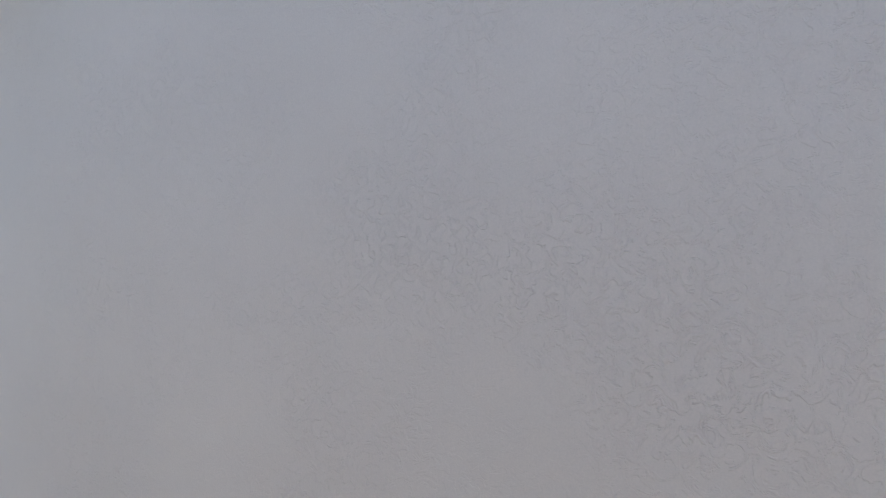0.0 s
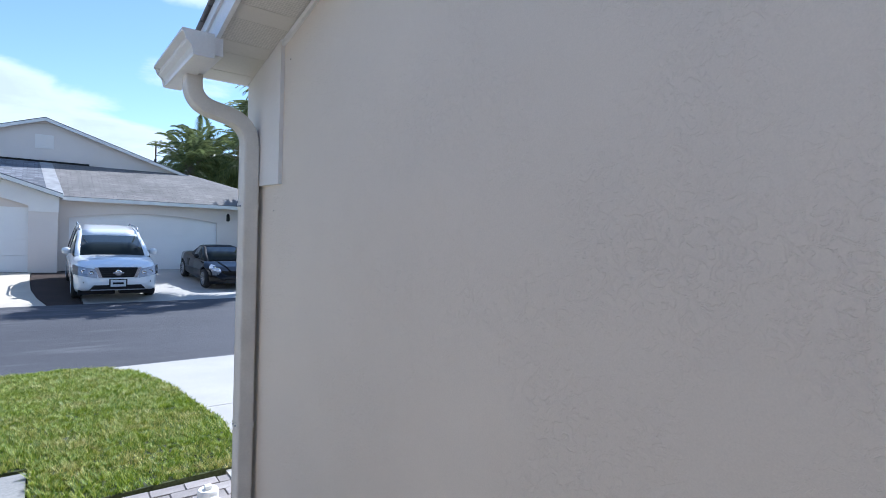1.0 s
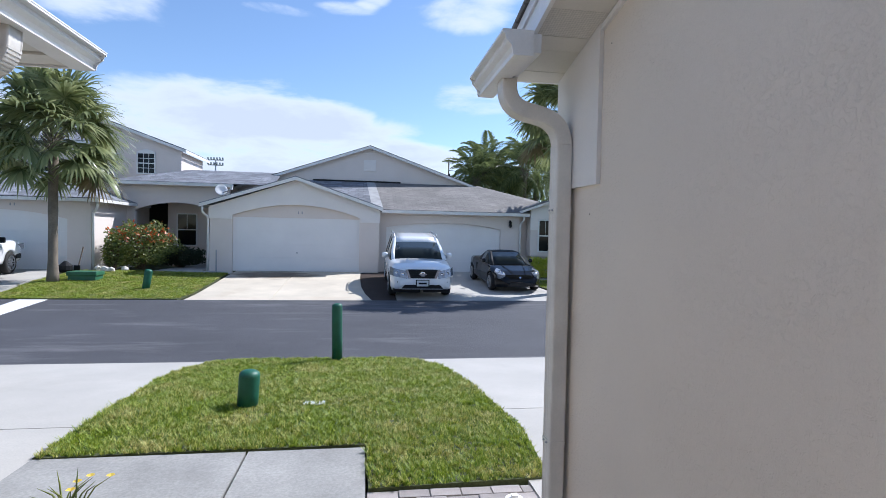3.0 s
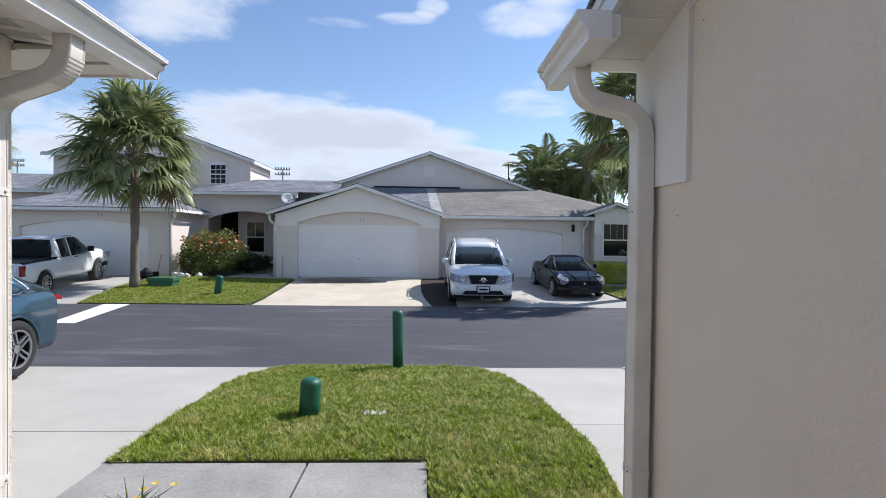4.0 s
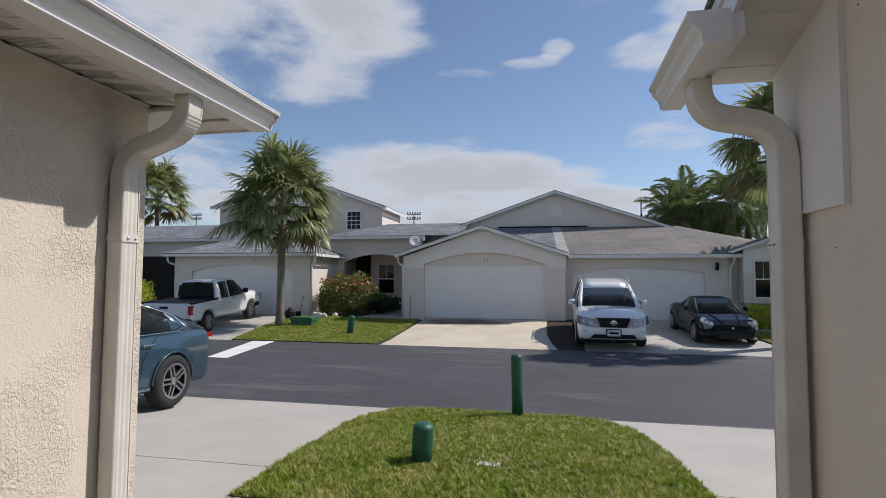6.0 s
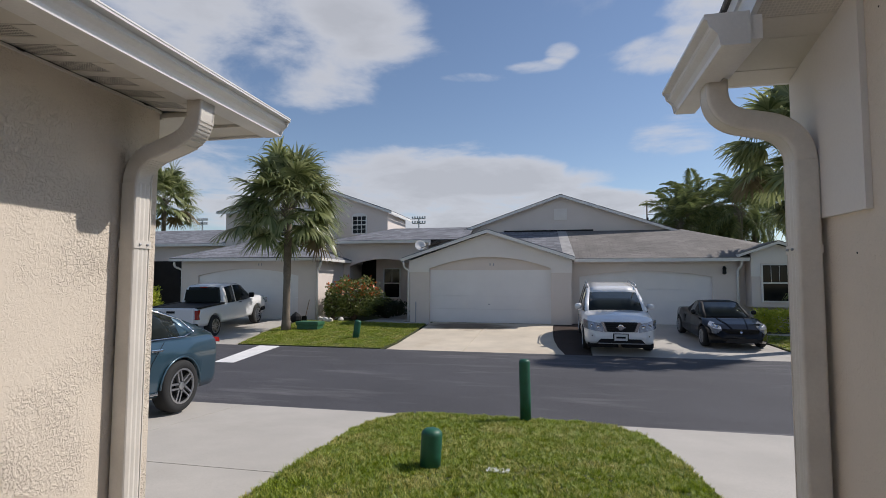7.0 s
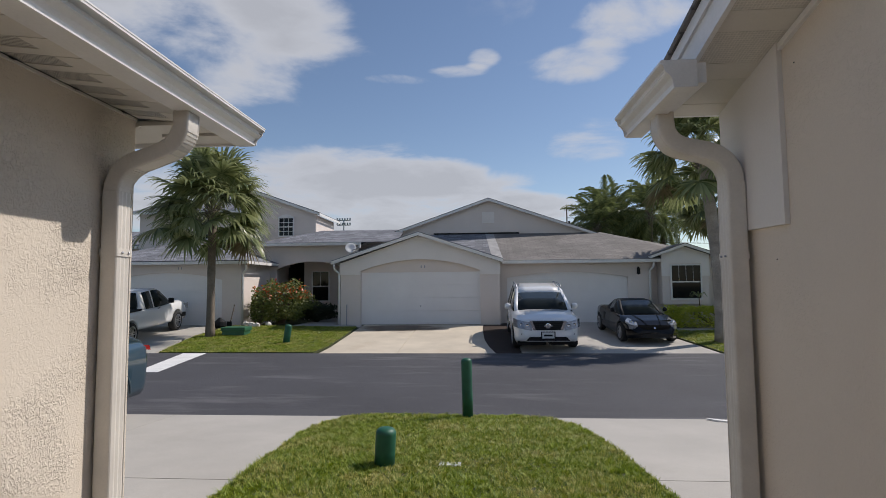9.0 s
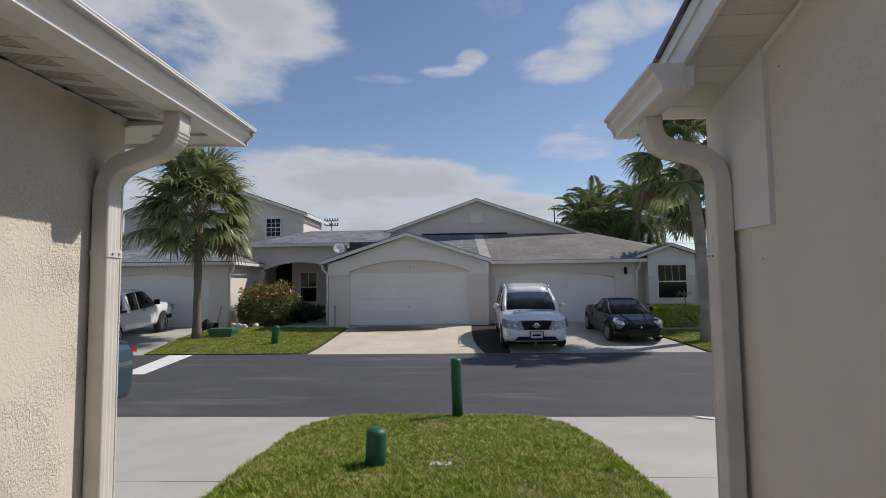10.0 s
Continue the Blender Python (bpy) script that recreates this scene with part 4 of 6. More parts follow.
# bay
BW = 21.95
part("wall", boxed(8.0, 12.5, 22.6, 22.8, 0, 2.9), STUCCO_FAR, hm)
part("bay_wall", boxed(8.42, 10.25, BW, 22.6, 0.86, 2.86), STUCCO_FAR, hm, "projecting bay box")
part("bay_frieze", prismed([(8.40, 2.0), (8.72, 2.0), (8.72, 2.5), (9.97, 2.5), (9.97, 2.0), (10.28, 2.0), (10.28, 2.86), (9.27, 3.2), (8.40, 2.86)], "y", BW - 0.04, BW - 0.001), STUCCO_PALE, hm)
gable_roof(hm, 7.95, 9.27, 10.6, 2.86, 3.33, 2.86, BW - 0.3, 25.0, SHINGLE_OLD, 0.1)
sash_window(hm, 8.8, 9.92, 1.1, 2.42, BW, 2, 4, False, 0.005)
part("blind", boxed(9.3, 9.92, BW - 0.0105, BW - 0.006, 2.28, 2.42), SOFFIT, hm)
part("wall", boxed(12.5, 22, 25, 25.2, 0, 2.55), STUCCO_FAR, hm)
part("roof", slab(bmesh.new(), [(11.5, 24.6, 2.55), (23, 24.6, 2.55), (23, 30, 2.95), (11.5, 30, 2.95)], 0.03), SHINGLE_OLD, hm)
sash_window(hm, 13.2, 14.4, 0.9, 2.3, 25, 2, 3)

# house with the arched porch and tall gable
hp = thing("house_with_arched_porch", "beige stucco house with an arched porch and tall gabled storey", "house", (-7, 24.4, 0.13))
PW = 24.4
bm = prismed([(-9.15, 0.0), (-8.55, 0.0), (-8.55, 2.5)] + arch(-8.55, -5.15, 2.52, 2.88)[::-1] + [(-5.15, 2.5), (-5.15, 0), (-4.64, 0), (-4.64, 3.66), (-9.15, 3.66)], "y", PW, PW + 0.2)
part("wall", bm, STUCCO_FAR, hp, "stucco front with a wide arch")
part("porch_wall", boxed(-7.75, -5.95, 26.0, 26.2, 0, 3.0), STUCCO_FAR, hp)
# back wall is near-black: the porch's deep shade is painted into it
part("porch_wall", boxed(-9.15, -4.64, 27.2, 27.4, 0, 3.0), DARK, hp)
part("porch_ceiling", boxed(-9.15, -4.64, PW + 0.2, 27.2, 3.0, 3.06), SOFFIT, hp)
part("porch_wall", boxed(-9.15, -9.0, PW + 0.2, 27.2, 0, 3.0), STUCCO_FAR, hp)
part("front_door", boxed(-5.9, -4.95, 26.9, 26.95, 0.15, 2.25), BLACK, hp)
sash_window(hp, -7.3, -6.5, 1.0, 2.42, 26.0, 2, 2)
part("roof", slab(bmesh.new(), [(-9.4, 24.0, 3.75), (-2.7, 24.0, 3.75), (-2.7, 26.2, 4.52), (-6.9, 26.2, 4.52)], 0.03), SHINGLE_NEW, hp)
part("roof", slab(bmesh.new(), [(-9.4, 24.0, 3.75), (-6.9, 26.2, 4.52), (-9.4, 28.4, 3.75)], 0.03), SHINGLE_NEW, hp)
part("roof", slab(bmesh.new(), [(-6.9, 26.2, 4.52), (-2.7, 26.2, 4.52), (-2.7, 28.4, 3.75), (-9.4, 28.4, 3.75)], 0.03), SHINGLE_NEW, hp)
part("fascia", boxed(-9.4, -4.4, 23.98, 24.01, 3.6, 3.73), WHITE, hp)
part("fascia", boxed(-9.43, -9.40, 24.0, 27, 3.6, 3.73), WHITE, hp)
small_spout(hp, -9.1, PW, 3.6, 2.75, -0.1)
# tall storey behind
TW = 27.0
bm = prismed([(-11.2, 3.0), (-7.5, 3.0), (-7.5, 5.5), (-11.2, 6.82)], "y", TW, TW + 0.2)
part("wall", bm, STUCCO_FAR, hp, "upper gable wall")
part("wall", boxed(-7.7, -7.5, TW + 0.2, 30.4, 3.0, 5.46), STUCCO_FAR, hp)
part("roof", slab(bmesh.new(), [(-7.22, TW - 0.3, 5.55), (-7.22, 30.7, 5.55), (-12.5, 30.7, 7.43), (-12.5, TW - 0.3, 7.43)], 0.04), SHINGLE_NEW, hp)
part("rake_board", prismed([(-7.22, 5.52), (-12.5, 7.40), (-12.5, 7.26), (-7.22, 5.38)], "y", TW - 0.3, TW - 0.27), WHITE, hp)
part("fascia", boxed(-7.22, -7.2, TW - 0.27, 30.7, 5.38, 5.51), WHITE, hp)
sash_window(hp, -9.45, -8.72, 4.38, 5.3, TW, 4, 3, True)
part("wall", boxed(-15.8, -10.4, 25.0, 25.2, 3.0, 5.4), STUCCO_FAR, hp)
# sunlit east side of the block: its brightness is put into the paler stucco
part("wall", boxed(-10.6, -10.4, 25.2, 27.2, 3.0, 5.4), STUCCO_PALE, hp)
part("roof", slab(bmesh.new(), [(-16.1, 24.6, 5.45), (-10.1, 24.6, 5.45), (-12.2, 27.2, 6.4), (-14.2, 27.2, 6.4)], 0.04), SHINGLE_NEW, hp)
sash_window(hp, -12.9, -11.9, 4.1, 5.0, 25.0, 4, 3)
part("fascia", boxed(-16.1, -10.1, 24.57, 24.6, 5.3, 5.42), WHITE, hp)

# garage block with the hipped roof
hg = thing("garage_with_hip_roof", "beige stucco garage block with a grey hipped roof", "garage", (-12, 21.4, 0.12))
LW = 21.4
bm = prismed([(-15.5, 0.0), (-14.65, 0.0), (-14.65, 2.0)] + arch(-14.65, -9.7, 2.01, 2.32)[::-1] + [(-9.7, 2.0), (-9.7, 0), (-8.88, 0), (-8.88, 2.72), (-15.5, 2.72)], "y", LW, LW + 0.2)
part("wall", bm, STUCCO_FAR, hg)
part("lintel_wall", boxed(-14.65, -9.7, LW + 0.12, LW + 0.2, 1.95, 2.4), DOORW, hg)
garage_door(hg, -14.65, -9.7, 0.12, 2.0, LW + 0.08)
number_bars(hg, -11.55, 2.46, LW)
part("wall", boxed(-9.08, -8.88, LW + 0.2, 26.0, 0, 2.72), STUCCO_FAR, hg)
part("wall", boxed(-15.5, -15.3, LW + 0.2, 26.0, 0, 2.72), STUCCO_FAR, hg)
EZ = 2.81
part("roof", slab(bmesh.new(), [(-15.9, 21.0, EZ), (-8.46, 21.0, EZ), (-10.9, 23.45, 3.69), (-13.4, 23.45, 3.69)], 0.03), SHINGLE_NEW, hg)
part("roof", slab(bmesh.new(), [(-8.46, 21.0, EZ), (-8.46, 25.9, EZ), (-10.9, 23.45, 3.69)], 0.03), SHINGLE_NEW, hg)
part("roof", slab(bmesh.new(), [(-15.9, 21.0, EZ), (-13.4, 23.45, 3.69), (-15.9, 25.9, EZ)], 0.03), SHINGLE_NEW, hg)
part("roof", slab(bmesh.new(), [(-8.46, 25.9, EZ), (-15.9, 25.9, EZ), (-13.4, 23.45, 3.69), (-10.9, 23.45, 3.69)], 0.03), SHINGLE_NEW, hg)
part("fascia", boxed(-15.9, -8.46, 20.98, 21.0, EZ - 0.15, EZ - 0.03), WHITE, hg)
part("fascia", boxed(-8.46, -8.44, 21.0, 25.9, EZ - 0.15, EZ - 0.03), WHITE, hg)
small_spout(hg, -8.83, LW + 0.1, 2.65, 0.1, 0.25)
small_spout(hg, -15.53, LW + 0.1, 2.65, 0.1, -0.25)

# house farther along the lane
hw = thing("house_along_lane", "beige stucco house with a low grey roof", "house", (-20, 26, 0.13))
part("wall", boxed(-26, -13.5, 26, 26.2, 0, 3.8), STUCCO_FAR, hw)
# dark slab on the unbroken wall, painted to stand for a porch in shade
part("porch_shade_panel", boxed(-21.6, -19.2, 25.96, 26.0, 0.1, 2.9), DARK, hw)
part("roof", slab(bmesh.new(), [(-27, 25.6, 3.85), (-13.0, 25.6, 3.85), (-15.5, 28.6, 4.9), (-27, 28.6, 4.9)], 0.03), SHINGLE_NEW, hw)
part("roof", slab(bmesh.new(), [(-13.0, 25.6, 3.85), (-13.0, 31, 3.85), (-15.5, 28.6, 4.9)], 0.03), SHINGLE_NEW, hw)
part("fascia", boxed(-27, -13.0, 25.57, 25.6, 3.7, 3.83), WHITE, hw)
part("wall", boxed(-34, -20, 22, 22.2, 0, 2.8), STUCCO_FAR, hw)
part("roof", slab(bmesh.new(), [(-34, 21.5, 2.8), (-19.6, 21.5, 2.8), (-22, 24.5, 3.9), (-34, 24.5, 3.9)], 0.03), SHINGLE_NEW, hw)

# ---- vehicles ----


def ring_of(x, half):
    return [Vector((x, y, z)) for y, z in half] + [Vector((x, -y, z)) for y, z in reversed(half) if y > 1e-6]


def loft(bm, rings, cap0=True, cap1=True):
    rv = [[bm.verts.new(p) for p in r] for r in rings]
    n = len(rv[0])
    for a, b in zip(rv, rv[1:]):
        for i in range(n):
            bm.faces.new((a[i], a[(i + 1) % n], b[(i + 1) % n], b[i]))
    if cap0:
        bm.faces.new(rv[0][::-1])
    if cap1:
        bm.faces.new(rv[-1])
    return bm


def wheel(parent, x, y, r, w, spokes, side, rim_mat=None):
    """Tyre with rounded shoulders, a rim dish and spokes; side is the outer side's sign."""
    m = Matrix.Translation((x, y, r)) @ Matrix.Rotation(radians(-90 * side), 4, "X")
    h = w / 2
    ty = part("tyre", lathe(bmesh.new(), [(r * 0.64, -h), (r * 0.9, -h), (r * 0.98, -h * 0.75), (r, -h * 0.4), (r, h * 0.4), (r * 0.98, h * 0.75), (r * 0.9, h), (r * 0.66, h), (r * 0.64, h * 0.8)], m, 32, False), TYRE, parent, "", True, False)
    rim = part("rim", lathe(bmesh.new(), [(r * 0.66, h * 0.98), (r * 0.62, h * 0.98), (r * 0.58, h * 0.4), (r * 0.2, h * 0.3), (r * 0.02, h * 0.3)], m, 32, False), BLACK, parent, "", False, False)
    part("rim_lip", lathe(bmesh.new(), [(r * 0.67, h * 1.0), (r * 0.67, h * 1.03), (r * 0.60, h * 1.03), (r * 0.59, h * 0.9)], m, 32, False), rim_mat or ALLOY, rim, "", False, False)
    for k in range(spokes):
        a = 2 * math.pi * k / spokes
        bm = bmesh.new()
        for s in ((-1, 1) if spokes <= 6 else (0,)):
            off = s * 0.09 * r
            c = box(bm, 0.1 * r, 0.63 * r, off - 0.035 * r, off + 0.035 * r, h * 0.62, h * 0.95)
        bmesh.ops.transform(bm, matrix=m @ Matrix.Rotation(a, 4, "Z"), verts=bm.verts)
        part("spoke", bm, rim_mat or ALLOY, rim, "", False, False)
    part("hub_cap", lathe(bmesh.new(), [(r * 0.16, h * 0.4), (r * 0.15, h * 0.95), (r * 0.03, h * 1.0)], m, 16), rim_mat or ALLOY, rim, "", False, False)


def car_shell(parent, spec, paint):
    """Lower body with wheel arches, in its own axes: x forward, z up from the ground."""
    L, axles, R = spec["len"], spec["axles"], spec["arch"]
    n = 96
    rings = []
    for k in range(n + 1):
        x = -L / 2 + L * k / n
        top, wd, bot = lerp(x, spec["top"]), lerp(x, spec["half"]), lerp(x, spec["bottom"])
        side = bot
        for ax in axles:
            d = abs(x - ax)
            if d < R:
                side = max(side, spec["wheel"] + math.sqrt(R * R - d * d) * 0.98)
        waist = bot + (top - bot) * 0.56
        crown = lerp(x, spec["crown"])
        half = [(0, top + crown), (wd * 0.45, top + crown * 0.9), (wd * 0.78, top + crown * 0.45), (wd * 0.90, top - 0.015), (wd * 0.965, top - 0.07), (wd * 0.992, max(waist + 0.1, min(side + 0.06, top - 0.09))), (wd, max(waist, side + 0.03)), (wd * 0.985, max(bot + 0.10, side + 0.008)), (wd * 0.955, side), (wd * 0.70, side), (wd * 0.69, bot), (0, bot)]
        rings.append(ring_of(x, half))
    return part("body", loft(bmesh.new(), rings), paint, parent, "", True, False)


def cabin(parent, spec, paint, glass):
    """Greenhouse from base line and roof line: roof, glass and pillars as separate meshes."""
    sec = spec["cabin"]   # rows: x, base z, roof z, half width at base, half width at roof
    rows = []
    for i, (x, zb, zr, wb, wr) in enumerate(sec):
        rows.append([Vector((x, wb, zb)), Vector((x, wb * 0.35 + wr * 0.65, zb + (zr - zb) * 0.62)), Vector((x, wr, zr - (zr - zb) * 0.10)), Vector((x, wr * 0.86, zr - 0.008)), Vector((x, wr * 0.5, zr)), Vector((x, 0, zr + 0.006))])
    full = [r + [Vector((p.x, -p.y, p.z)) for p in r[-2::-1]] for r in rows]
    groups = {}
    for i in range(len(full) - 1):
        for j in range(len(full[0]) - 1):
            jj = j if j < 5 else 9 - j
            kind = spec["faces"](i, jj)
            groups.setdefault(kind if not kind.startswith("side") else kind + ("_l" if j < 5 else "_r"), []).append((full[i][j], full[i + 1][j], full[i + 1][j + 1], full[i][j + 1]))
    for key, quads in groups.items():
        bm = bmesh.new()
        for q in quads:
            bm.faces.new([bm.verts.new(p) for p in q])
        bmesh.ops.remove_doubles(bm, verts=bm.verts, dist=1e-4)
        isg = key.startswith(("side", "wind", "rear"))
        g = bmesh.ops.recalc_face_normals(bm, faces=bm.faces)
        nm = "side_window" if key.startswith("side") else {"wind": "windscreen", "rear": "rear_window", "roof": "roof", "pillar": "pillar"}[key]
        ob = part(nm, bm, glass if isg else paint, parent, "", True, False)
        md = ob.modifiers.new("thickness", "SOLIDIFY")
        md.thickness = 0.02


def place(ob, x, y, heading, drop=0.0, pitch=0.0, size=1.0):
    """Sets a vehicle down: heading in degrees from +x, anticlockwise."""
    ob.matrix_basis = Matrix.Translation((x, y, lie(y) + drop)) @ Matrix.Rotation(radians(heading), 4, "Z") @ Matrix.Rotation(radians(pitch), 4, "Y") @ Matrix.Scale(size, 4)


def block(parent, name, mat, x0, x1, y0, y1, z0, z1, bev=0.012, label=""):
    return part(name, boxed(x0, x1, y0, y1, z0, z1, bev), mat, parent, label, False, False)


def wedge(parent, name, mat, pts, axis, a, b, label=""):
    return part(name, prismed(pts, axis, a, b), mat, parent, label, False, False)


def suv():
    c = thing("suv", "white sport utility vehicle with a black grille parked on the driveway", "car")
    spec = dict(len=5.0, axles=(1.47, -1.43), arch=0.43, wheel=0.36,
                top=((-2.5, 0.95), (-2.46, 1.1), (0.95, 1.09), (1.2, 1.07), (2.0, 1.0), (2.32, 0.92), (2.44, 0.80), (2.5, 0.62)),
                half=((-2.5, 0.80), (-2.35, 0.92), (-1.4, 0.975), (1.4, 0.975), (2.1, 0.93), (2.35, 0.84), (2.5, 0.66)),
                bottom=((-2.5, 0.45), (-2.2, 0.3), (2.2, 0.27), (2.5, 0.36)),
                crown=((-2.5, 0.0), (0.9, 0.02), (1.6, 0.06), (2.3, 0.04), (2.5, 0.0)),
                cabin=((-2.38, 1.08, 1.12, 0.86, 0.80), (-2.1, 1.08, 1.62, 0.90, 0.72), (-1.75, 1.08, 1.72, 0.92, 0.74), (-1.0, 1.08, 1.78, 0.93, 0.76), (-0.95, 1.08, 1.78, 0.93, 0.76), (-0.1, 1.07, 1.71, 0.94, 0.77), (-0.05, 1.07, 1.70, 0.94, 0.77), (0.30, 1.07, 1.56, 0.94, 0.79), (0.76, 1.07, 1.33, 0.93, 0.85), (1.22, 1.06, 1.09, 0.90, 0.88)),
                faces=lambda i, j: "rear" if i == 0 and j >= 2 else "pillar" if i in (0, 3, 5) and j < 2 else ("side" + "aaabbbcccc"[i] if j < 2 else ("wind" if i >= 7 and j >= 3 else "pillar" if j == 2 else "roof")))
    car_shell(c, spec, CAR_WHITE)
    cabin(c, spec, CAR_WHITE, GLASS_CAR)
    for s in (-1, 1):
        for ax in spec["axles"]:
            wheel(c, ax, s * 0.84, 0.37, 0.24, 6, s)
        part("roof_rail", tube(bmesh.new(), [(-1.8, s * 0.70, 1.72), (-1.6, s * 0.71, 1.80), (-0.2, s * 0.72, 1.79), (0.1, s * 0.72, 1.69)], 0.02), STEEL, c, "", True, False)
        mir = part("wing_mirror", lathe(bmesh.new(), [(0.03, -0.1), (0.09, -0.08), (0.11, 0.0), (0.09, 0.08), (0.03, 0.1)], Matrix.Translation((0.72, s * 1.04, 1.16)) @ Matrix.Scale(0.75, 4, (1, 0, 0)) @ Matrix.Scale(0.85, 4, (0, 0, 1)), 14), CAR_WHITE, c, "", True, False)
        bm = prismed([(2.50, s * 0.46), (2.485, s * 0.66), (2.37, s * 0.85), (2.14, s * 0.955), (2.0, s * 0.90), (2.25, s * 0.46)], "z", 0.68, 0.90)
        for v in bm.verts:
            v.co.x -= (v.co.z - 0.70) * 0.42
            v.co.z += (abs(v.co.y) - 0.66) * 0.16
        hd = part("headlight", bm, LAMPGLASS, c, "clear headlight with a dark inner housing", False, False)
        for dy, dx, dz, r in ((0.58, 2.452, 0.795, 0.05), (0.74, 2.385, 0.815, 0.055)):
            part("lamp_bowl", lathe(bmesh.new(), [(r, 0), (r * 1.05, 0.02), (r * 0.75, 0.018), (r * 0.3, 0.006)], Matrix.Translation((dx, s * dy, dz)) @ Matrix.Rotation(radians(90), 4, "Y"), 14), CHROME, hd, "", True, False)
        block(c, "bumper_valance", BLACK, 1.96, 2.36, s * 0.45 - 0.40, s * 0.45 + 0.40, 0.215, 0.335, 0.02)
        wedge(c, "grille_bar", CHROME, [(s * 0.44, 0.92), (s * 0.52, 0.92), (s * 0.42, 0.66), (s * 0.34, 0.66)], "x", 2.36, 2.512)
        block(c, "fog_light", BLACK, 2.30, 2.44, s * 0.66 - 0.09, s * 0.66 + 0.09, 0.52, 0.56)
    wedge(c, "grille", BLACK, [(-0.45, 0.91), (0.45, 0.91), (0.36, 0.66), (-0.36, 0.66)], "x", 2.30, 2.505)
    for gz in (0.715, 0.77, 0.825, 0.875):
        block(c, "grille_slat", TYRE, 2.50, 2.512, -0.38 - (gz - 0.715) * 0.35, 0.38 + (gz - 0.715) * 0.35, gz - 0.008, gz + 0.008, 0.0)
    part("badge", lathe(bmesh.new(), [(0.08, 0), (0.08, 0.02), (0.055, 0.025)], Matrix.Translation((2.50, 0, 0.78)) @ Matrix.Rotation(radians(90), 4, "Y"), 20), CHROME, c, "plain round chrome badge", False, False)
    block(c, "badge_bar", CHROME, 2.518, 2.53, -0.12, 0.12, 0.765, 0.795, 0.003)
    wedge(c, "lower_intake", BLACK, [(-0.62, 0.36), (0.62, 0.36), (0.52, 0.47), (-0.52, 0.47)], "x", 2.3, 2.51)
    block(c, "bumper_trim", STEEL, 2.38, 2.516, -0.6, 0.6, 0.335, 0.36, 0.004)
    block(c, "plate_frame", BLACK, 2.49, 2.525, -0.20, 0.20, 0.405, 0.62, 0.004)
    pl = block(c, "number_plate", PLATE, 2.50, 2.535, -0.17, 0.17, 0.43, 0.60, 0.004)
    block(pl, "plate_bar", BLACK, 2.535, 2.538, -0.12, 0.12, 0.49, 0.54, 0.0)
    block(c, "wiper", BLACK, 1.0, 1.03, -0.6, 0.0, 1.14, 1.155, 0.0)
    return c


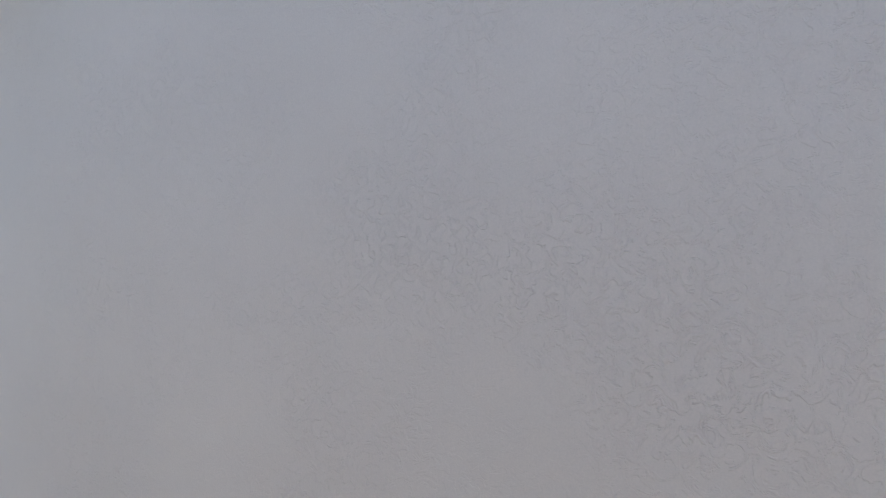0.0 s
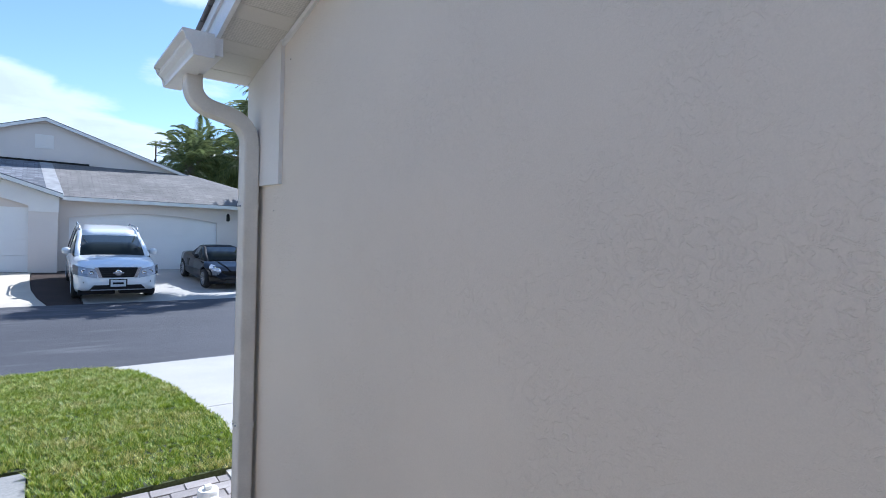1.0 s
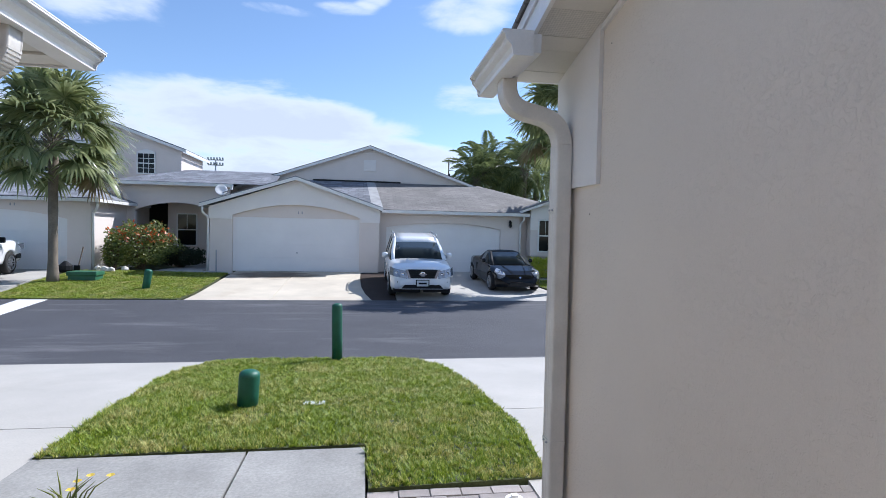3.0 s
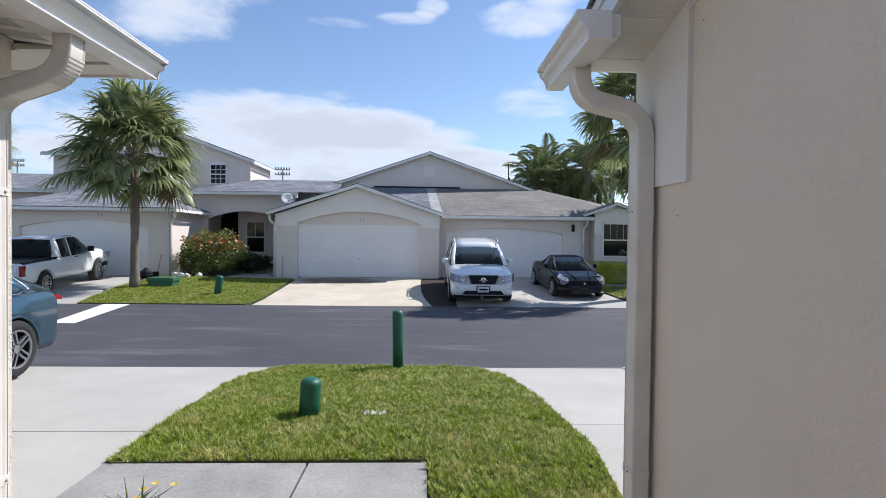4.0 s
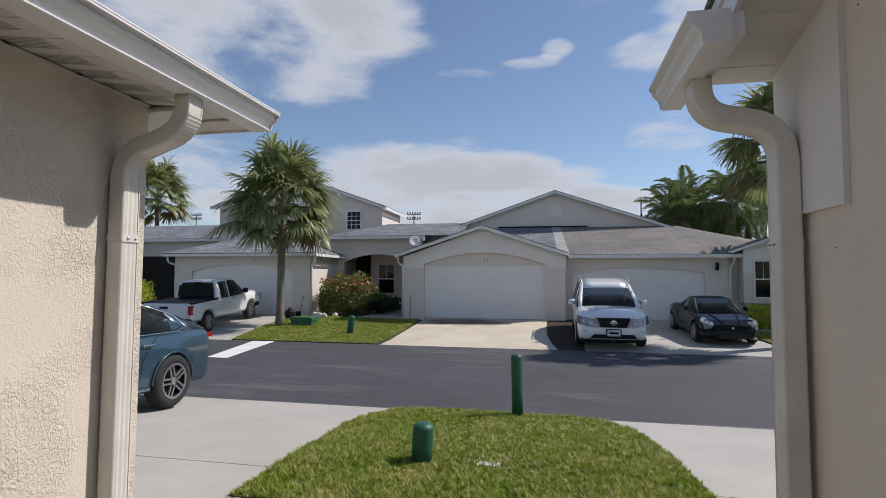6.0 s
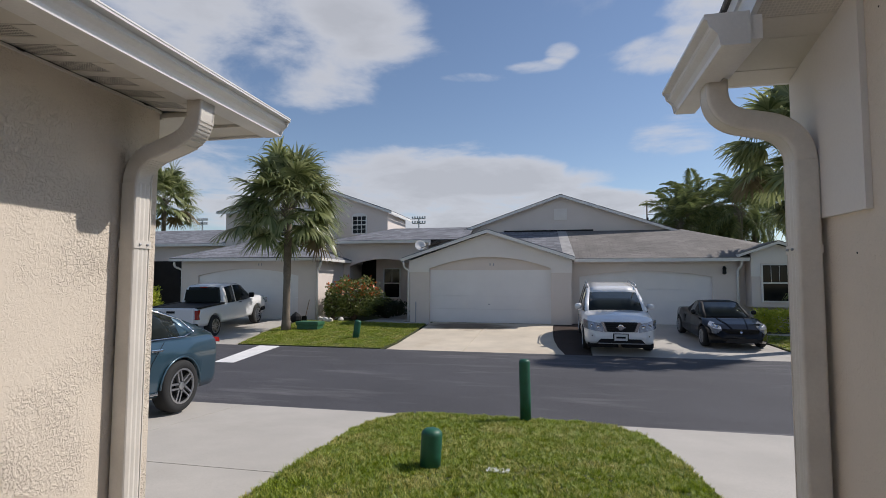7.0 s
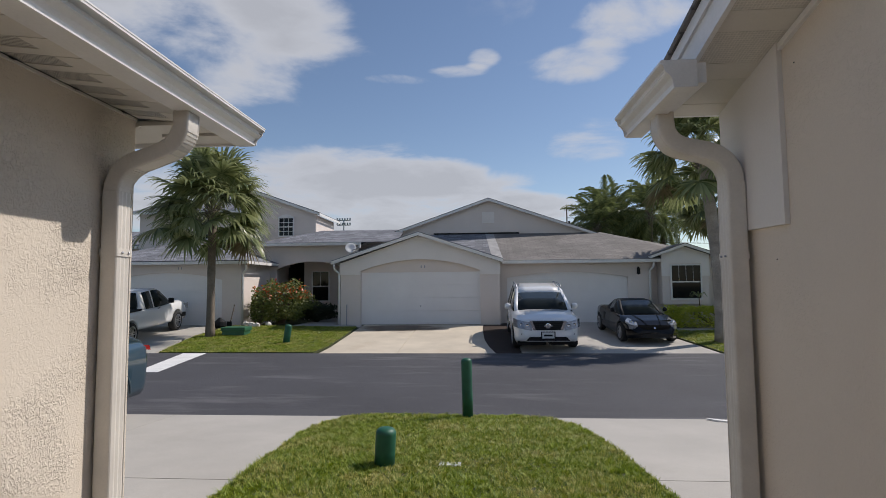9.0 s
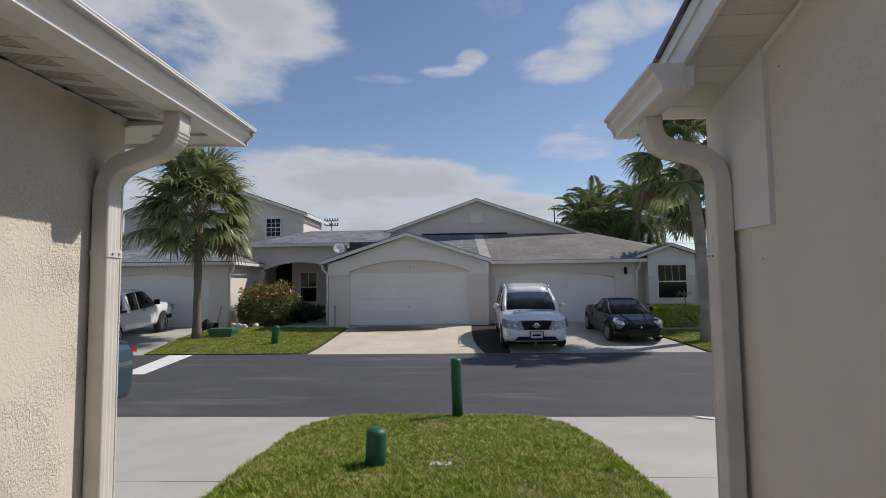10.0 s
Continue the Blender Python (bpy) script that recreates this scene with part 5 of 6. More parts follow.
def roadster():
    c = thing("roadster", "glossy black two-seat roadster with its soft top up", "car")
    spec = dict(len=3.9, axles=(1.16, -1.29), arch=0.345, wheel=0.30,
                top=((-1.95, 0.75), (-1.85, 0.86), (-1.2, 0.90), (-0.6, 0.86), (0.5, 0.82), (1.0, 0.80), (1.5, 0.70), (1.8, 0.58), (1.95, 0.44)),
                half=((-1.95, 0.66), (-1.7, 0.80), (-1.2, 0.86), (0, 0.83), (1.1, 0.85), (1.6, 0.78), (1.95, 0.52)),
                bottom=((-1.95, 0.36), (-1.6, 0.2), (1.6, 0.17), (1.95, 0.24)),
                crown=((-1.95, 0.0), (-1.0, 0.02), (0.5, 0.02), (1.2, 0.0), (1.95, 0.0)),
                cabin=((-1.1, 0.87, 0.89, 0.62, 0.60), (-0.75, 0.86, 1.12, 0.70, 0.50), (-0.45, 0.84, 1.21, 0.74, 0.54), (-0.40, 0.84, 1.22, 0.74, 0.54), (-0.02, 0.83, 1.215, 0.75, 0.55), (0.08, 0.83, 1.19, 0.75, 0.55), (0.4, 0.82, 1.01, 0.74, 0.62), (0.72, 0.81, 0.83, 0.70, 0.66)),
                faces=lambda i, j: "rear" if i == 0 and j >= 2 else "pillar" if i < 3 and j < 2 else ("sideb" if j < 2 and i < 7 else ("wind" if i >= 5 and j >= 3 else "pillar" if j == 2 or j < 2 else "roof")))
    car_shell(c, spec, CAR_BLACK)
    cabin(c, spec, material("black_soft_top", (0.012, 0.012, 0.013), 0.8, 0.1, 6, 200, 0.1), GLASS_CAR)
    for s in (-1, 1):
        for ax in spec["axles"]:
            wheel(c, ax, s * 0.75, 0.30, 0.20, 6, s)
        part("wing_mirror", lathe(bmesh.new(), [(0.02, -0.07), (0.06, -0.05), (0.075, 0.0), (0.06, 0.05), (0.02, 0.07)], Matrix.Translation((0.42, s * 0.86, 0.92)), 12), CAR_BLACK, c, "", True, False)
        bm = prismed([(1.26, s * 0.64), (1.40, s * 0.55), (1.66, s * 0.47), (1.82, s * 0.50), (1.83, s * 0.60), (1.72, s * 0.71), (1.48, s * 0.765)], "z", 0.47, 0.60)
        for v in bm.verts:
            v.co.z += (1.82 - v.co.x) * 0.29 if v.co.z > 0.55 else 0.0
        hd = part("headlight", bm, LAMPGLASS, c, "clear teardrop headlight", False, False)
        for hx, hy in ((1.70, 0.56), (1.60, 0.64)):
            part("lamp_bowl", lathe(bmesh.new(), [(0.05, 0), (0.052, 0.02), (0.03, 0.028)], Matrix.Translation((hx, s * hy, 0.61 + (1.82 - hx) * 0.29)) @ Matrix.Rotation(radians(35), 4, "Y"), 14), CHROME, hd, "", True, False)
        part("bonnet_crease", tube(bmesh.new(), [(0.75, s * 0.42, 0.832), (1.1, s * 0.36, 0.80), (1.5, s * 0.27, 0.715), (1.78, s * 0.2, 0.60)], 0.012, 6), CAR_BLACK, c, "", True, False)
        block(c, "side_intake", BLACK, -0.72, -0.52, s * 0.835 - 0.012, s * 0.835 + 0.012, 0.50, 0.74)
        part("indicator", lathe(bmesh.new(), [(0.04, 0), (0.03, 0.03)], Matrix.Translation((1.80, s * 0.56, 0.40)) @ Matrix.Rotation(radians(90), 4, "Y"), 10), LAMPGLASS, c, "", False, False)
    part("badge", lathe(bmesh.new(), [(0.035, 0), (0.03, 0.006)], Matrix.Translation((1.875, 0, 0.52)) @ Matrix.Rotation(radians(60), 4, "Y"), 14), CHROME, c, "plain small chrome badge", False, False)
    wedge(c, "intake", DARK, [(-0.45, 0.24), (0.45, 0.24), (0.36, 0.36), (-0.36, 0.36)], "x", 1.80, 1.957)
    return c


def pickup():
    c = thing("pickup_truck", "white extended-cab pickup truck with an open bed", "truck")
    spec = dict(len=5.3, axles=(1.62, -1.60), arch=0.43, wheel=0.36,
                top=((-2.65, 1.02), (-2.6, 1.06), (0.9, 1.06), (1.1, 1.08), (2.0, 1.08), (2.45, 1.04), (2.6, 0.95), (2.65, 0.76)),
                half=((-2.65, 0.86), (-2.5, 0.90), (2.0, 0.90), (2.4, 0.86), (2.65, 0.72)),
                bottom=((-2.65, 0.52), (-2.2, 0.45), (2.3, 0.36), (2.65, 0.42)),
                crown=((-2.65, 0.0), (0.9, 0.0), (1.2, 0.03), (2.3, 0.03), (2.65, 0.0)),
                cabin=((-0.82, 1.04, 1.08, 0.80, 0.76), (-0.70, 1.04, 1.60, 0.82, 0.66), (-0.60, 1.04, 1.66, 0.83, 0.67), (-0.10, 1.04, 1.69, 0.84, 0.68), (-0.02, 1.04, 1.69, 0.84, 0.68), (0.45, 1.04, 1.68, 0.84, 0.68), (0.62, 1.04, 1.63, 0.84, 0.68), (1.0, 1.05, 1.32, 0.83, 0.75), (1.32, 1.06, 1.07, 0.80, 0.78)),
                faces=lambda i, j: "rear" if i <= 1 and j >= 3 and i == 0 else "pillar" if i in (0, 1, 3) and j < 2 else ("side" + "aaabbbbbbb"[i] if j < 2 else ("wind" if i >= 6 and j >= 3 else "pillar" if j == 2 else "roof")))
    car_shell(c, spec, CAR_WHITE)
    cabin(c, spec, CAR_WHITE, GLASS_CAR)
    part("rear_window", prismed([(-0.66, 1.14), (0.66, 1.14), (0.58, 1.52), (-0.58, 1.52)], "x", -0.86, -0.74), GLASS_CAR, c, "", False, False)
    block(c, "bed_liner", BLACK, -2.5, -0.9, -0.72, 0.72, 1.055, 1.072, 0.0)
    for s in (-1, 1):
        block(c, "bed_rail", BLACK, -2.55, -0.88, s * 0.80 - 0.06, s * 0.80 + 0.06, 1.03, 1.09)
        block(c, "tail_light", REDLENS, -2.67, -2.5, s * 0.835 - 0.05, s * 0.835 + 0.05, 0.70, 1.0)
        for ax in spec["axles"]:
            wheel(c, ax, s * 0.79, 0.365, 0.24, 6, s)
        block(c, "wing_mirror", BLACK, 0.86, 0.98, s * 0.98 - 0.09, s * 0.98 + 0.09, 1.10, 1.28, 0.03)
        block(c, "door_handle", BLACK, 0.1, 0.25, s * 0.90 - 0.015, s * 0.90 + 0.025, 0.98, 1.01)
        block(c, "mudguard", BLACK, 1.98, 2.3, s * 0.885 - 0.02, s * 0.885 + 0.02, 0.46, 0.62, 0.02)
        wedge(c, "headlight", LAMPGLASS, [(s * 0.55, 0.72), (s * 0.86, 0.74), (s * 0.86, 0.95), (s * 0.55, 0.92)], "x", 2.2, 2.6)
    tg = block(c, "tailgate", CAR_WHITE, -2.69, -2.62, -0.74, 0.74, 0.58, 1.05, 0.012)
    block(tg, "tailgate_handle", BLACK, -2.71, -2.69, -0.14, 0.14, 0.91, 0.98, 0.006)
    block(c, "rear_bumper", BLACK, -2.80, -2.55, -0.85, 0.85, 0.42, 0.58, 0.03)
    block(c, "brake_light", REDLENS, -0.76, -0.70, -0.12, 0.12, 1.585, 1.62, 0.004)
    return c


def crossover():
    c = thing("crossover_car", "steel-blue fastback crossover car parked on the near driveway", "car")
    spec = dict(len=5.0, axles=(1.40, -1.40), arch=0.40, wheel=0.35,
                top=((-2.5, 0.80), (-2.42, 0.98), (-2.2, 1.05), (-1.0, 1.02), (0.9, 0.98), (1.2, 0.98), (2.0, 0.90), (2.35, 0.80), (2.5, 0.62)),
                half=((-2.5, 0.66), (-2.3, 0.82), (-1.6, 0.93), (1.4, 0.945), (2.1, 0.88), (2.5, 0.62)),
                bottom=((-2.5, 0.42), (-2.2, 0.28), (2.2, 0.24), (2.5, 0.32)),
                crown=((-2.5, 0.0), (0.9, 0.01), (1.6, 0.05), (2.5, 0.0)),
                cabin=((-2.30, 1.03, 1.07, 0.72, 0.66), (-1.75, 1.02, 1.28, 0.80, 0.60), (-1.45, 1.01, 1.37, 0.83, 0.62), (-0.75, 1.0, 1.50, 0.86, 0.66), (-0.68, 1.0, 1.51, 0.86, 0.66), (0.05, 0.99, 1.53, 0.87, 0.67), (0.12, 0.99, 1.53, 0.87, 0.67), (0.4, 0.98, 1.48, 0.87, 0.67), (0.95, 0.98, 1.24, 0.86, 0.73), (1.5, 0.98, 1.0, 0.82, 0.78)),
                faces=lambda i, j: "rear" if i <= 1 and j >= 3 else "pillar" if (i in (0, 1, 3, 5) and j < 2) else ("side" + "aaabbbcccc"[i] if j < 2 else ("wind" if i >= 7 and j >= 3 else "pillar" if j == 2 else "roof")))
    car_shell(c, spec, CAR_BLUE)
    cabin(c, spec, CAR_BLUE, GLASS_CAR)
    for s in (-1, 1):
        for ax in spec["axles"]:
            wheel(c, ax, s * 0.83, 0.36, 0.23, 5, s)
        part("window_trim", tube(bmesh.new(), [(0.9, s * 0.875, 0.99), (-0.7, s * 0.875, 1.005), (-1.5, s * 0.855, 1.03), (-1.72, s * 0.82, 1.09), (-1.5, s * 0.745, 1.27), (-0.7, s * 0.705, 1.46)], 0.011, 6), CHROME, c, "thin chrome window surround", True, False)
        block(c, "door_handle", CHROME, -0.98, -0.78, s * 0.93 - 0.012, s * 0.93 + 0.025, 0.86, 0.895, 0.012)
        block(c, "sill_trim", CHROME, -0.95, 0.95, s * 0.925 - 0.012, s * 0.925 + 0.014, 0.30, 0.335, 0.006)
        wedge(c, "tail_light", REDLENS, [(-2.42, 0.90), (-2.385, 0.975), (-2.08, 1.0), (-2.16, 0.935)], "y", s * 0.52, s * 0.785)
        block(c, "wing_mirror", CAR_BLUE, 0.72, 0.86, s * 1.02 - 0.1, s * 1.02 + 0.1, 1.0, 1.14, 0.03)
        part("arch_lip", tube(bmesh.new(), [(-1.40 + 0.41 * math.cos(a), s * (0.915 if math.cos(a) < 0 else 0.935), 0.35 + 0.41 * math.sin(a)) for a in [math.pi * k / 14 for k in range(15)]], 0.016, 6), CAR_BLUE, c, "", True, False)
        part("door_seam", tube(bmesh.new(), [(-0.72, s * 0.952, 0.4), (-0.78, s * 0.955, 0.7), (-1.02, s * 0.925, 0.98)], 0.004, 5), BLACK, c, "", False, False)
    return c


car = suv()
place(car, 2.99, 17.72, -90, 0.0, 3.8)
car = roadster()
place(car, 6.27, 18.4, -87.5, 0.0, 3.9)
car = pickup()
place(car, -11.41, 18.13, 96.8, 0.0, -4.0, 1.03)
car = crossover()
place(car, -4.70, 5.22, -90, 0.0, -2.4, 1.0)

# ---- palms and shrubs ----


def fan_frond(name, mat, rnd, az, el, size, n=36):
    """A fan leaf in place: a stalk that sags, then narrow segments that spread from its tip and hang under their weight."""
    verts, faces = [], []
    head = Vector((math.cos(az) * math.cos(el), math.sin(az) * math.cos(el), math.sin(el)))
    across = Vector((-math.sin(az), math.cos(az), 0))
    pl = size * rnd.uniform(0.85, 1.1)
    sag = 0.20 * max(0.15, math.cos(el))
    for k in range(6):
        t = k / 5
        c = head * pl * t + Vector((0, 0, -sag * pl * t * t))
        verts += [tuple(c + across * 0.02), tuple(c - across * 0.02)]
        if k:
            i = 2 * k
            faces.append((i - 2, i - 1, i + 1, i))
    tip = (head + Vector((0, 0, -sag * 2))).normalized()
    base = head * pl + Vector((0, 0, -sag * pl))
    nrm = across.cross(tip).normalized()
    if nrm.z < 0:
        nrm = -nrm
    roll = rnd.uniform(-0.7, 0.7)
    span = (across * math.cos(roll) + nrm * math.sin(roll)).normalized()
    for k in range(n):
        a = -2.35 + 4.7 * k / (n - 1) + rnd.uniform(-0.04, 0.04)
        ln = size * (0.58 + 0.20 * math.cos(a * 0.7)) * rnd.uniform(0.88, 1.08)
        d = (tip * math.cos(a) + span * math.sin(a) + nrm * 0.12 * math.cos(a * 1.4)).normalized()
        w = d.cross(nrm).normalized()
        pull = rnd.uniform(0.3, 0.95)
        prev = None
        p = base.copy()
        for q in range(6):
            t = q / 5
            if q:
                step = (d + Vector((0, 0, -1)) * pull * 1.7 * t ** 2.0).normalized()
                p = p + step * ln / 5
            ww = w * 0.034 * size * (0.25, 0.8, 1.0, 0.85, 0.5, 0.06)[q]
            i = len(verts)
            verts += [tuple(p + ww), tuple(p - ww + nrm * 0.014)]
            if prev is not None:
                faces.append((prev, prev + 1, i + 1, i))
            prev = i
    me = bpy.data.meshes.new(name)
    me.from_pydata(verts, [], faces)
    me.materials.append(mat)
    return me


def feather_frond(name, mat, rnd, ln=2.6, n=60):
    """A pinnate leaf: an arching rachis with two rows of drooping leaflets."""
    verts, faces = [], []

    def spine(t):
        return Vector((ln * t * (1 - 0.18 * t * t), 0, ln * (0.46 * t - 0.60 * t * t)))
    for k in range(9):
        c = spine(k / 8)
        verts += [tuple(c + Vector((0, 0.02 * (1.1 - k / 8), 0))), tuple(c - Vector((0, 0.02 * (1.1 - k / 8), 0)))]
        if k:
            i = 2 * k
            faces.append((i - 2, i - 1, i + 1, i))
    for k in range(n):
        t = 0.14 + 0.86 * k / (n - 1)
        c = spine(t)
        for s in (-1, 1):
            l2 = ln * 0.26 * math.sin(math.pi * min(0.97, 0.22 + 0.72 * t)) * rnd.uniform(0.8, 1.15)
            d = Vector((0.55, s * 0.8, rnd.uniform(-0.1, 0.35))).normalized()
            p1 = c + d * l2 * 0.5
            p2 = c + d * l2 * 0.9 + Vector((0, 0, -l2 * rnd.uniform(0.25, 0.6)))
            w = Vector((0.024, 0, 0.012))
            i = len(verts)
            verts += [tuple(c), tuple(p1 + w), tuple(p1 - w), tuple(p2)]
            faces += [(i, i + 1, i + 2), (i + 1, i + 3, i + 2)]
    me = bpy.data.meshes.new(name)
    me.from_pydata(verts, [], faces)
    me.materials.append(mat)
    return me


RND = random.Random(11)
FEATHERS = [feather_frond("frond", FEATHER, RND) for _ in range(4)]


def palm(label, x, y, height, girth, fronds, size, seed, feathers=None, dry=4, lean=0.0, low=-30, high=84, bark=TRUNK):
    rnd = random.Random(seed)
    z0 = lie(y) - 0.05
    ob = thing("palm_tree", label, "palm tree", (x, y, z0))
    pts, rs = [], []
    for k in range(15):
        t = k / 14
        pts.append((x + lean * t * t, y, z0 + (height - z0) * t))
        rs.append(girth * (1.25 - 0.35 * min(1, t * 6) + 0.10 * max(0, t - 0.75) * 4) * rnd.uniform(0.95, 1.05))
    part("trunk", tube(bmesh.new(), pts, rs, 14), bark, ob, "", True)
    # old leaf bases under the crown
    bm = bmesh.new()
    for k in range(26):
        a, t = k * 2.4, k / 26
        c = Vector((x + lean, y, height - 0.55 + 0.6 * t))
        d = Vector((math.cos(a), math.sin(a), 0.9)).normalized()
        tube(bm, [c + d * girth * 0.4, c + d * (girth + 0.28)], [0.045, 0.02], 5)
    part("leaf_bases", bm, TRUNK, ob)
    for k in range(fronds):
        t = (k + 0.5) / fronds
        el = radians(high + (low - high) * t + rnd.uniform(-10, 10))
        az = k * 2.39996 + rnd.uniform(-0.2, 0.2)
        loc = Vector((lean + math.cos(az) * girth * 0.6, math.sin(az) * girth * 0.6, height - z0 + 0.25 * (1 - t) - 0.25 * t))
        s = size * rnd.uniform(0.85, 1.12)
        if feathers:
            f = new("frond", rnd.choice(feathers))
            turn = Matrix.Rotation(az, 4, "Z") @ Matrix.Rotation(-el, 4, "Y") @ Matrix.Rotation(rnd.uniform(-0.5, 0.5), 4, "X") @ Matrix.Scale(s, 4)
        else:
            f = new("frond", fan_frond("frond", FAN_DRY if k >= fronds - dry else FAN, rnd, az, el, s * 0.86))
            turn = Matrix()
        f.parent = ob
        f.matrix_basis = Matrix.Translation(loc) @ turn
    return ob


palm("cabbage palm with a dense round head of fans on the lawn", -8.5, 18.2, 4.5, 0.15, 72, 1.60, 3, None, 1, 0, -22, 80)
palm("tall cabbage palm with a thick grey trunk by the hedge", 8.54, 17.0, 5.75, 0.19, 44, 1.4, 5, None, 1, -0.38, bark=TRUNK_GREY)
palm("cabbage palm behind the thick-trunked one", 11.2, 22.0, 5.3, 0.15, 56, 1.6, 8)
palm("cabbage palm beyond the pickup", -25.5, 32.0, 7.4, 0.16, 44, 1.8, 9)
for i, (px, py, ph, ps) in enumerate(((8.4, 33.5, 5.3, 1.0), (9.4, 35.0, 6.1, 1.1), (11.5, 33.0, 5.9, 1.05), (13.1, 35.5, 6.0, 1.1), (10.2, 36.5, 5.1, 1.0), (12.1, 37.0, 4.4, 1.05))):
    palm("feathery queen palm behind the roofs", px, py, ph, 0.14, 34, ps, 20 + i, FEATHERS, 0, 0, -62, 76)


def shrub(name, label, cx, cy, rx, ry, h, leaves, size, mat, seed, flowers=0, flat=False):
    """Twiggy frame with many small folded leaves on a lumpy outline."""
    rnd = random.Random(seed)
    z0 = lie(cy)
    ob = thing(name, label, "hedge" if flat else "shrub", (cx, cy, z0))
    bm = bmesh.new()
    for k in range(14):
        a = rnd.uniform(0, 6.28)
        q = rnd.uniform(0.2, 0.75)
        tube(bm, [(cx + math.cos(a) * rx * 0.1, cy + math.sin(a) * ry * 0.1, z0 - 0.02), (cx + math.cos(a) * rx * q * 0.6, cy + math.sin(a) * ry * q * 0.6, z0 + h * 0.45), (cx + math.cos(a) * rx * q, cy + math.sin(a) * ry * q, z0 + h * 0.85)], [0.03, 0.02, 0.008], 5)
    part("branches", bm, WOOD, ob)["kind"] = "stuff"
    verts, faces, fv, ff = [], [], [], []
    while len(faces) < leaves * 2:
        if flat:
            u = Vector((rnd.uniform(-1, 1), rnd.uniform(-1, 1), rnd.uniform(0.02, 1)))
            if max(abs(u.x), abs(u.y), u.z) < 0.72:
                continue
            lump = 1 + 0.16 * noise.noise(Vector((u.x * rx * 3.2, u.y * 1.5, u.z * 2 + 1)))
            p = Vector((cx + u.x * rx, cy + u.y * ry * lump * (1.1 - 0.45 * u.z ** 3), z0 + u.z * h * lump))
        else:
            d = Vector((rnd.gauss(0, 1), rnd.gauss(0, 1), rnd.gauss(0, 1))).normalized()
            rad = (0.62 + 0.38 * rnd.random() ** 0.5) * (1 + 0.5 * noise.noise(d * 2.6 + Vector((seed, 0, 0))))
            p = Vector((cx + d.x * rx * rad, cy + d.y * ry * rad, z0 + h * 0.55 + d.z * h * 0.5 * rad))
            if p.z < z0 + 0.05:
                continue
        t = Vector((rnd.gauss(0, 1), rnd.gauss(0, 1), rnd.gauss(0.3, 0.7))).normalized()
        w = t.orthogonal().normalized() * size * 0.33
        isf = flowers and len(ff) < flowers and rnd.random() < 0.12 and p.z > z0 + h * 0.6
        V, F = (fv, ff) if isf else (verts, faces)
        i = len(V)
        s = size * (1.7 if isf else rnd.uniform(0.7, 1.3))
        V += [tuple(p), tuple(p + t * s * 0.5 + w), tuple(p + t * s), tuple(p + t * s * 0.5 - w)]
        F += [(i, i + 1, i + 2), (i, i + 2, i + 3)]
    from_lists("foliage", verts, faces, mat, ob)["kind"] = "stuff"
    if ff:
        from_lists("blossom", fv, ff, FLOWER, ob, "red blossom")["kind"] = "stuff"
    return ob


shrub("flowering_shrub", "round green shrub with red blossom by the porch", -7.5, 22.3, 1.32, 1.0, 1.66, 6500, 0.10, BUSH, 4, 520)
shrub("dark_shrub", "low dark shrub in the porch shade", -6.3, 23.3, 0.95, 0.6, 0.75, 3500, 0.09, BUSH_DARK, 5)
shrub("clipped_hedge", "clipped yellow-green hedge below the bay window", 9.9, 20.25, 1.95, 0.4, 0.74, 9000, 0.08, HEDGE, 6, 0, True)
shrub("clipped_hedge", "clipped yellow-green hedge farther along the path", 13.4, 21.5, 1.4, 0.8, 1.25, 5000, 0.09, HEDGE, 7, 0, True)
shrub("green_shrub", "bright green shrub beside the pickup", -16.6, 19.9, 1.1, 0.8, 1.5, 5000, 0.10, HEDGE, 8)
shrub("dry_shrub", "sparse dry shrub against the garage side", -8.15, 21.6, 0.4, 0.35, 1.2, 700, 0.12, BUSH, 9)

# ---- small things outdoors ----


def marker(label, x, y, r, h, tilt, group):
    ob = thing("green_marker_post", label, "marker post", (x, y, lie(y)), group)
    dome = [(r * math.cos(a) ** 0.7, h - r * 0.6 + r * 0.6 * math.sin(a)) for a in (0.0, 0.2, 0.4, 0.65, 0.9, 1.15, 1.35, 1.5)]
    part("post", lathe(bmesh.new(), [(r, -0.04), (r, h * 0.4), (r, h - r * 0.7)] + dome, None, 28), GREEN, ob, "", True, False)
    ob.matrix_basis = Matrix.Translation((x, y, lie(y))) @ Matrix.Rotation(radians(tilt), 4, "Y")


marker("tall slim green utility marker post at the lawn edge", 0.905, 7.47, 0.075, 0.84, -1.0, "green marker posts")
marker("short thick green utility marker post on the lawn", 0.165, 5.03, 0.098, 0.37, 3.0, "green marker posts")
marker("short green marker post on the far lawn, leaning", -5.25, 16.9, 0.11, 0.62, 8.0, "green marker posts")
bx = thing("utility_box", "low green utility box on the far lawn", "utility box", (-7.75, 18.6, lie(18.6)))
part("lid", boxed(-8.18, -7.28, 18.3, 18.9, lie(18.6) + 0.16, lie(18.6) + 0.30, 0.03), GREEN_BOX, bx)
part("base", boxed(-8.14, -7.32, 18.34, 18.86, lie(18.6) - 0.05, lie(18.6) + 0.16), GREEN_BOX, bx)
VALVE = material("weathered_grey_plastic", (0.52, 0.53, 0.50), 0.6, 0.2, 14, 120, 0.1)
tagged(part("valve_cover", boxed(0.69, 0.90, 5.0, 5.11, lie(5.05) + 0.002, lie(5.05) + 0.026, 0.006), VALVE), "pale plastic valve cover set in the turf", "valve cover")
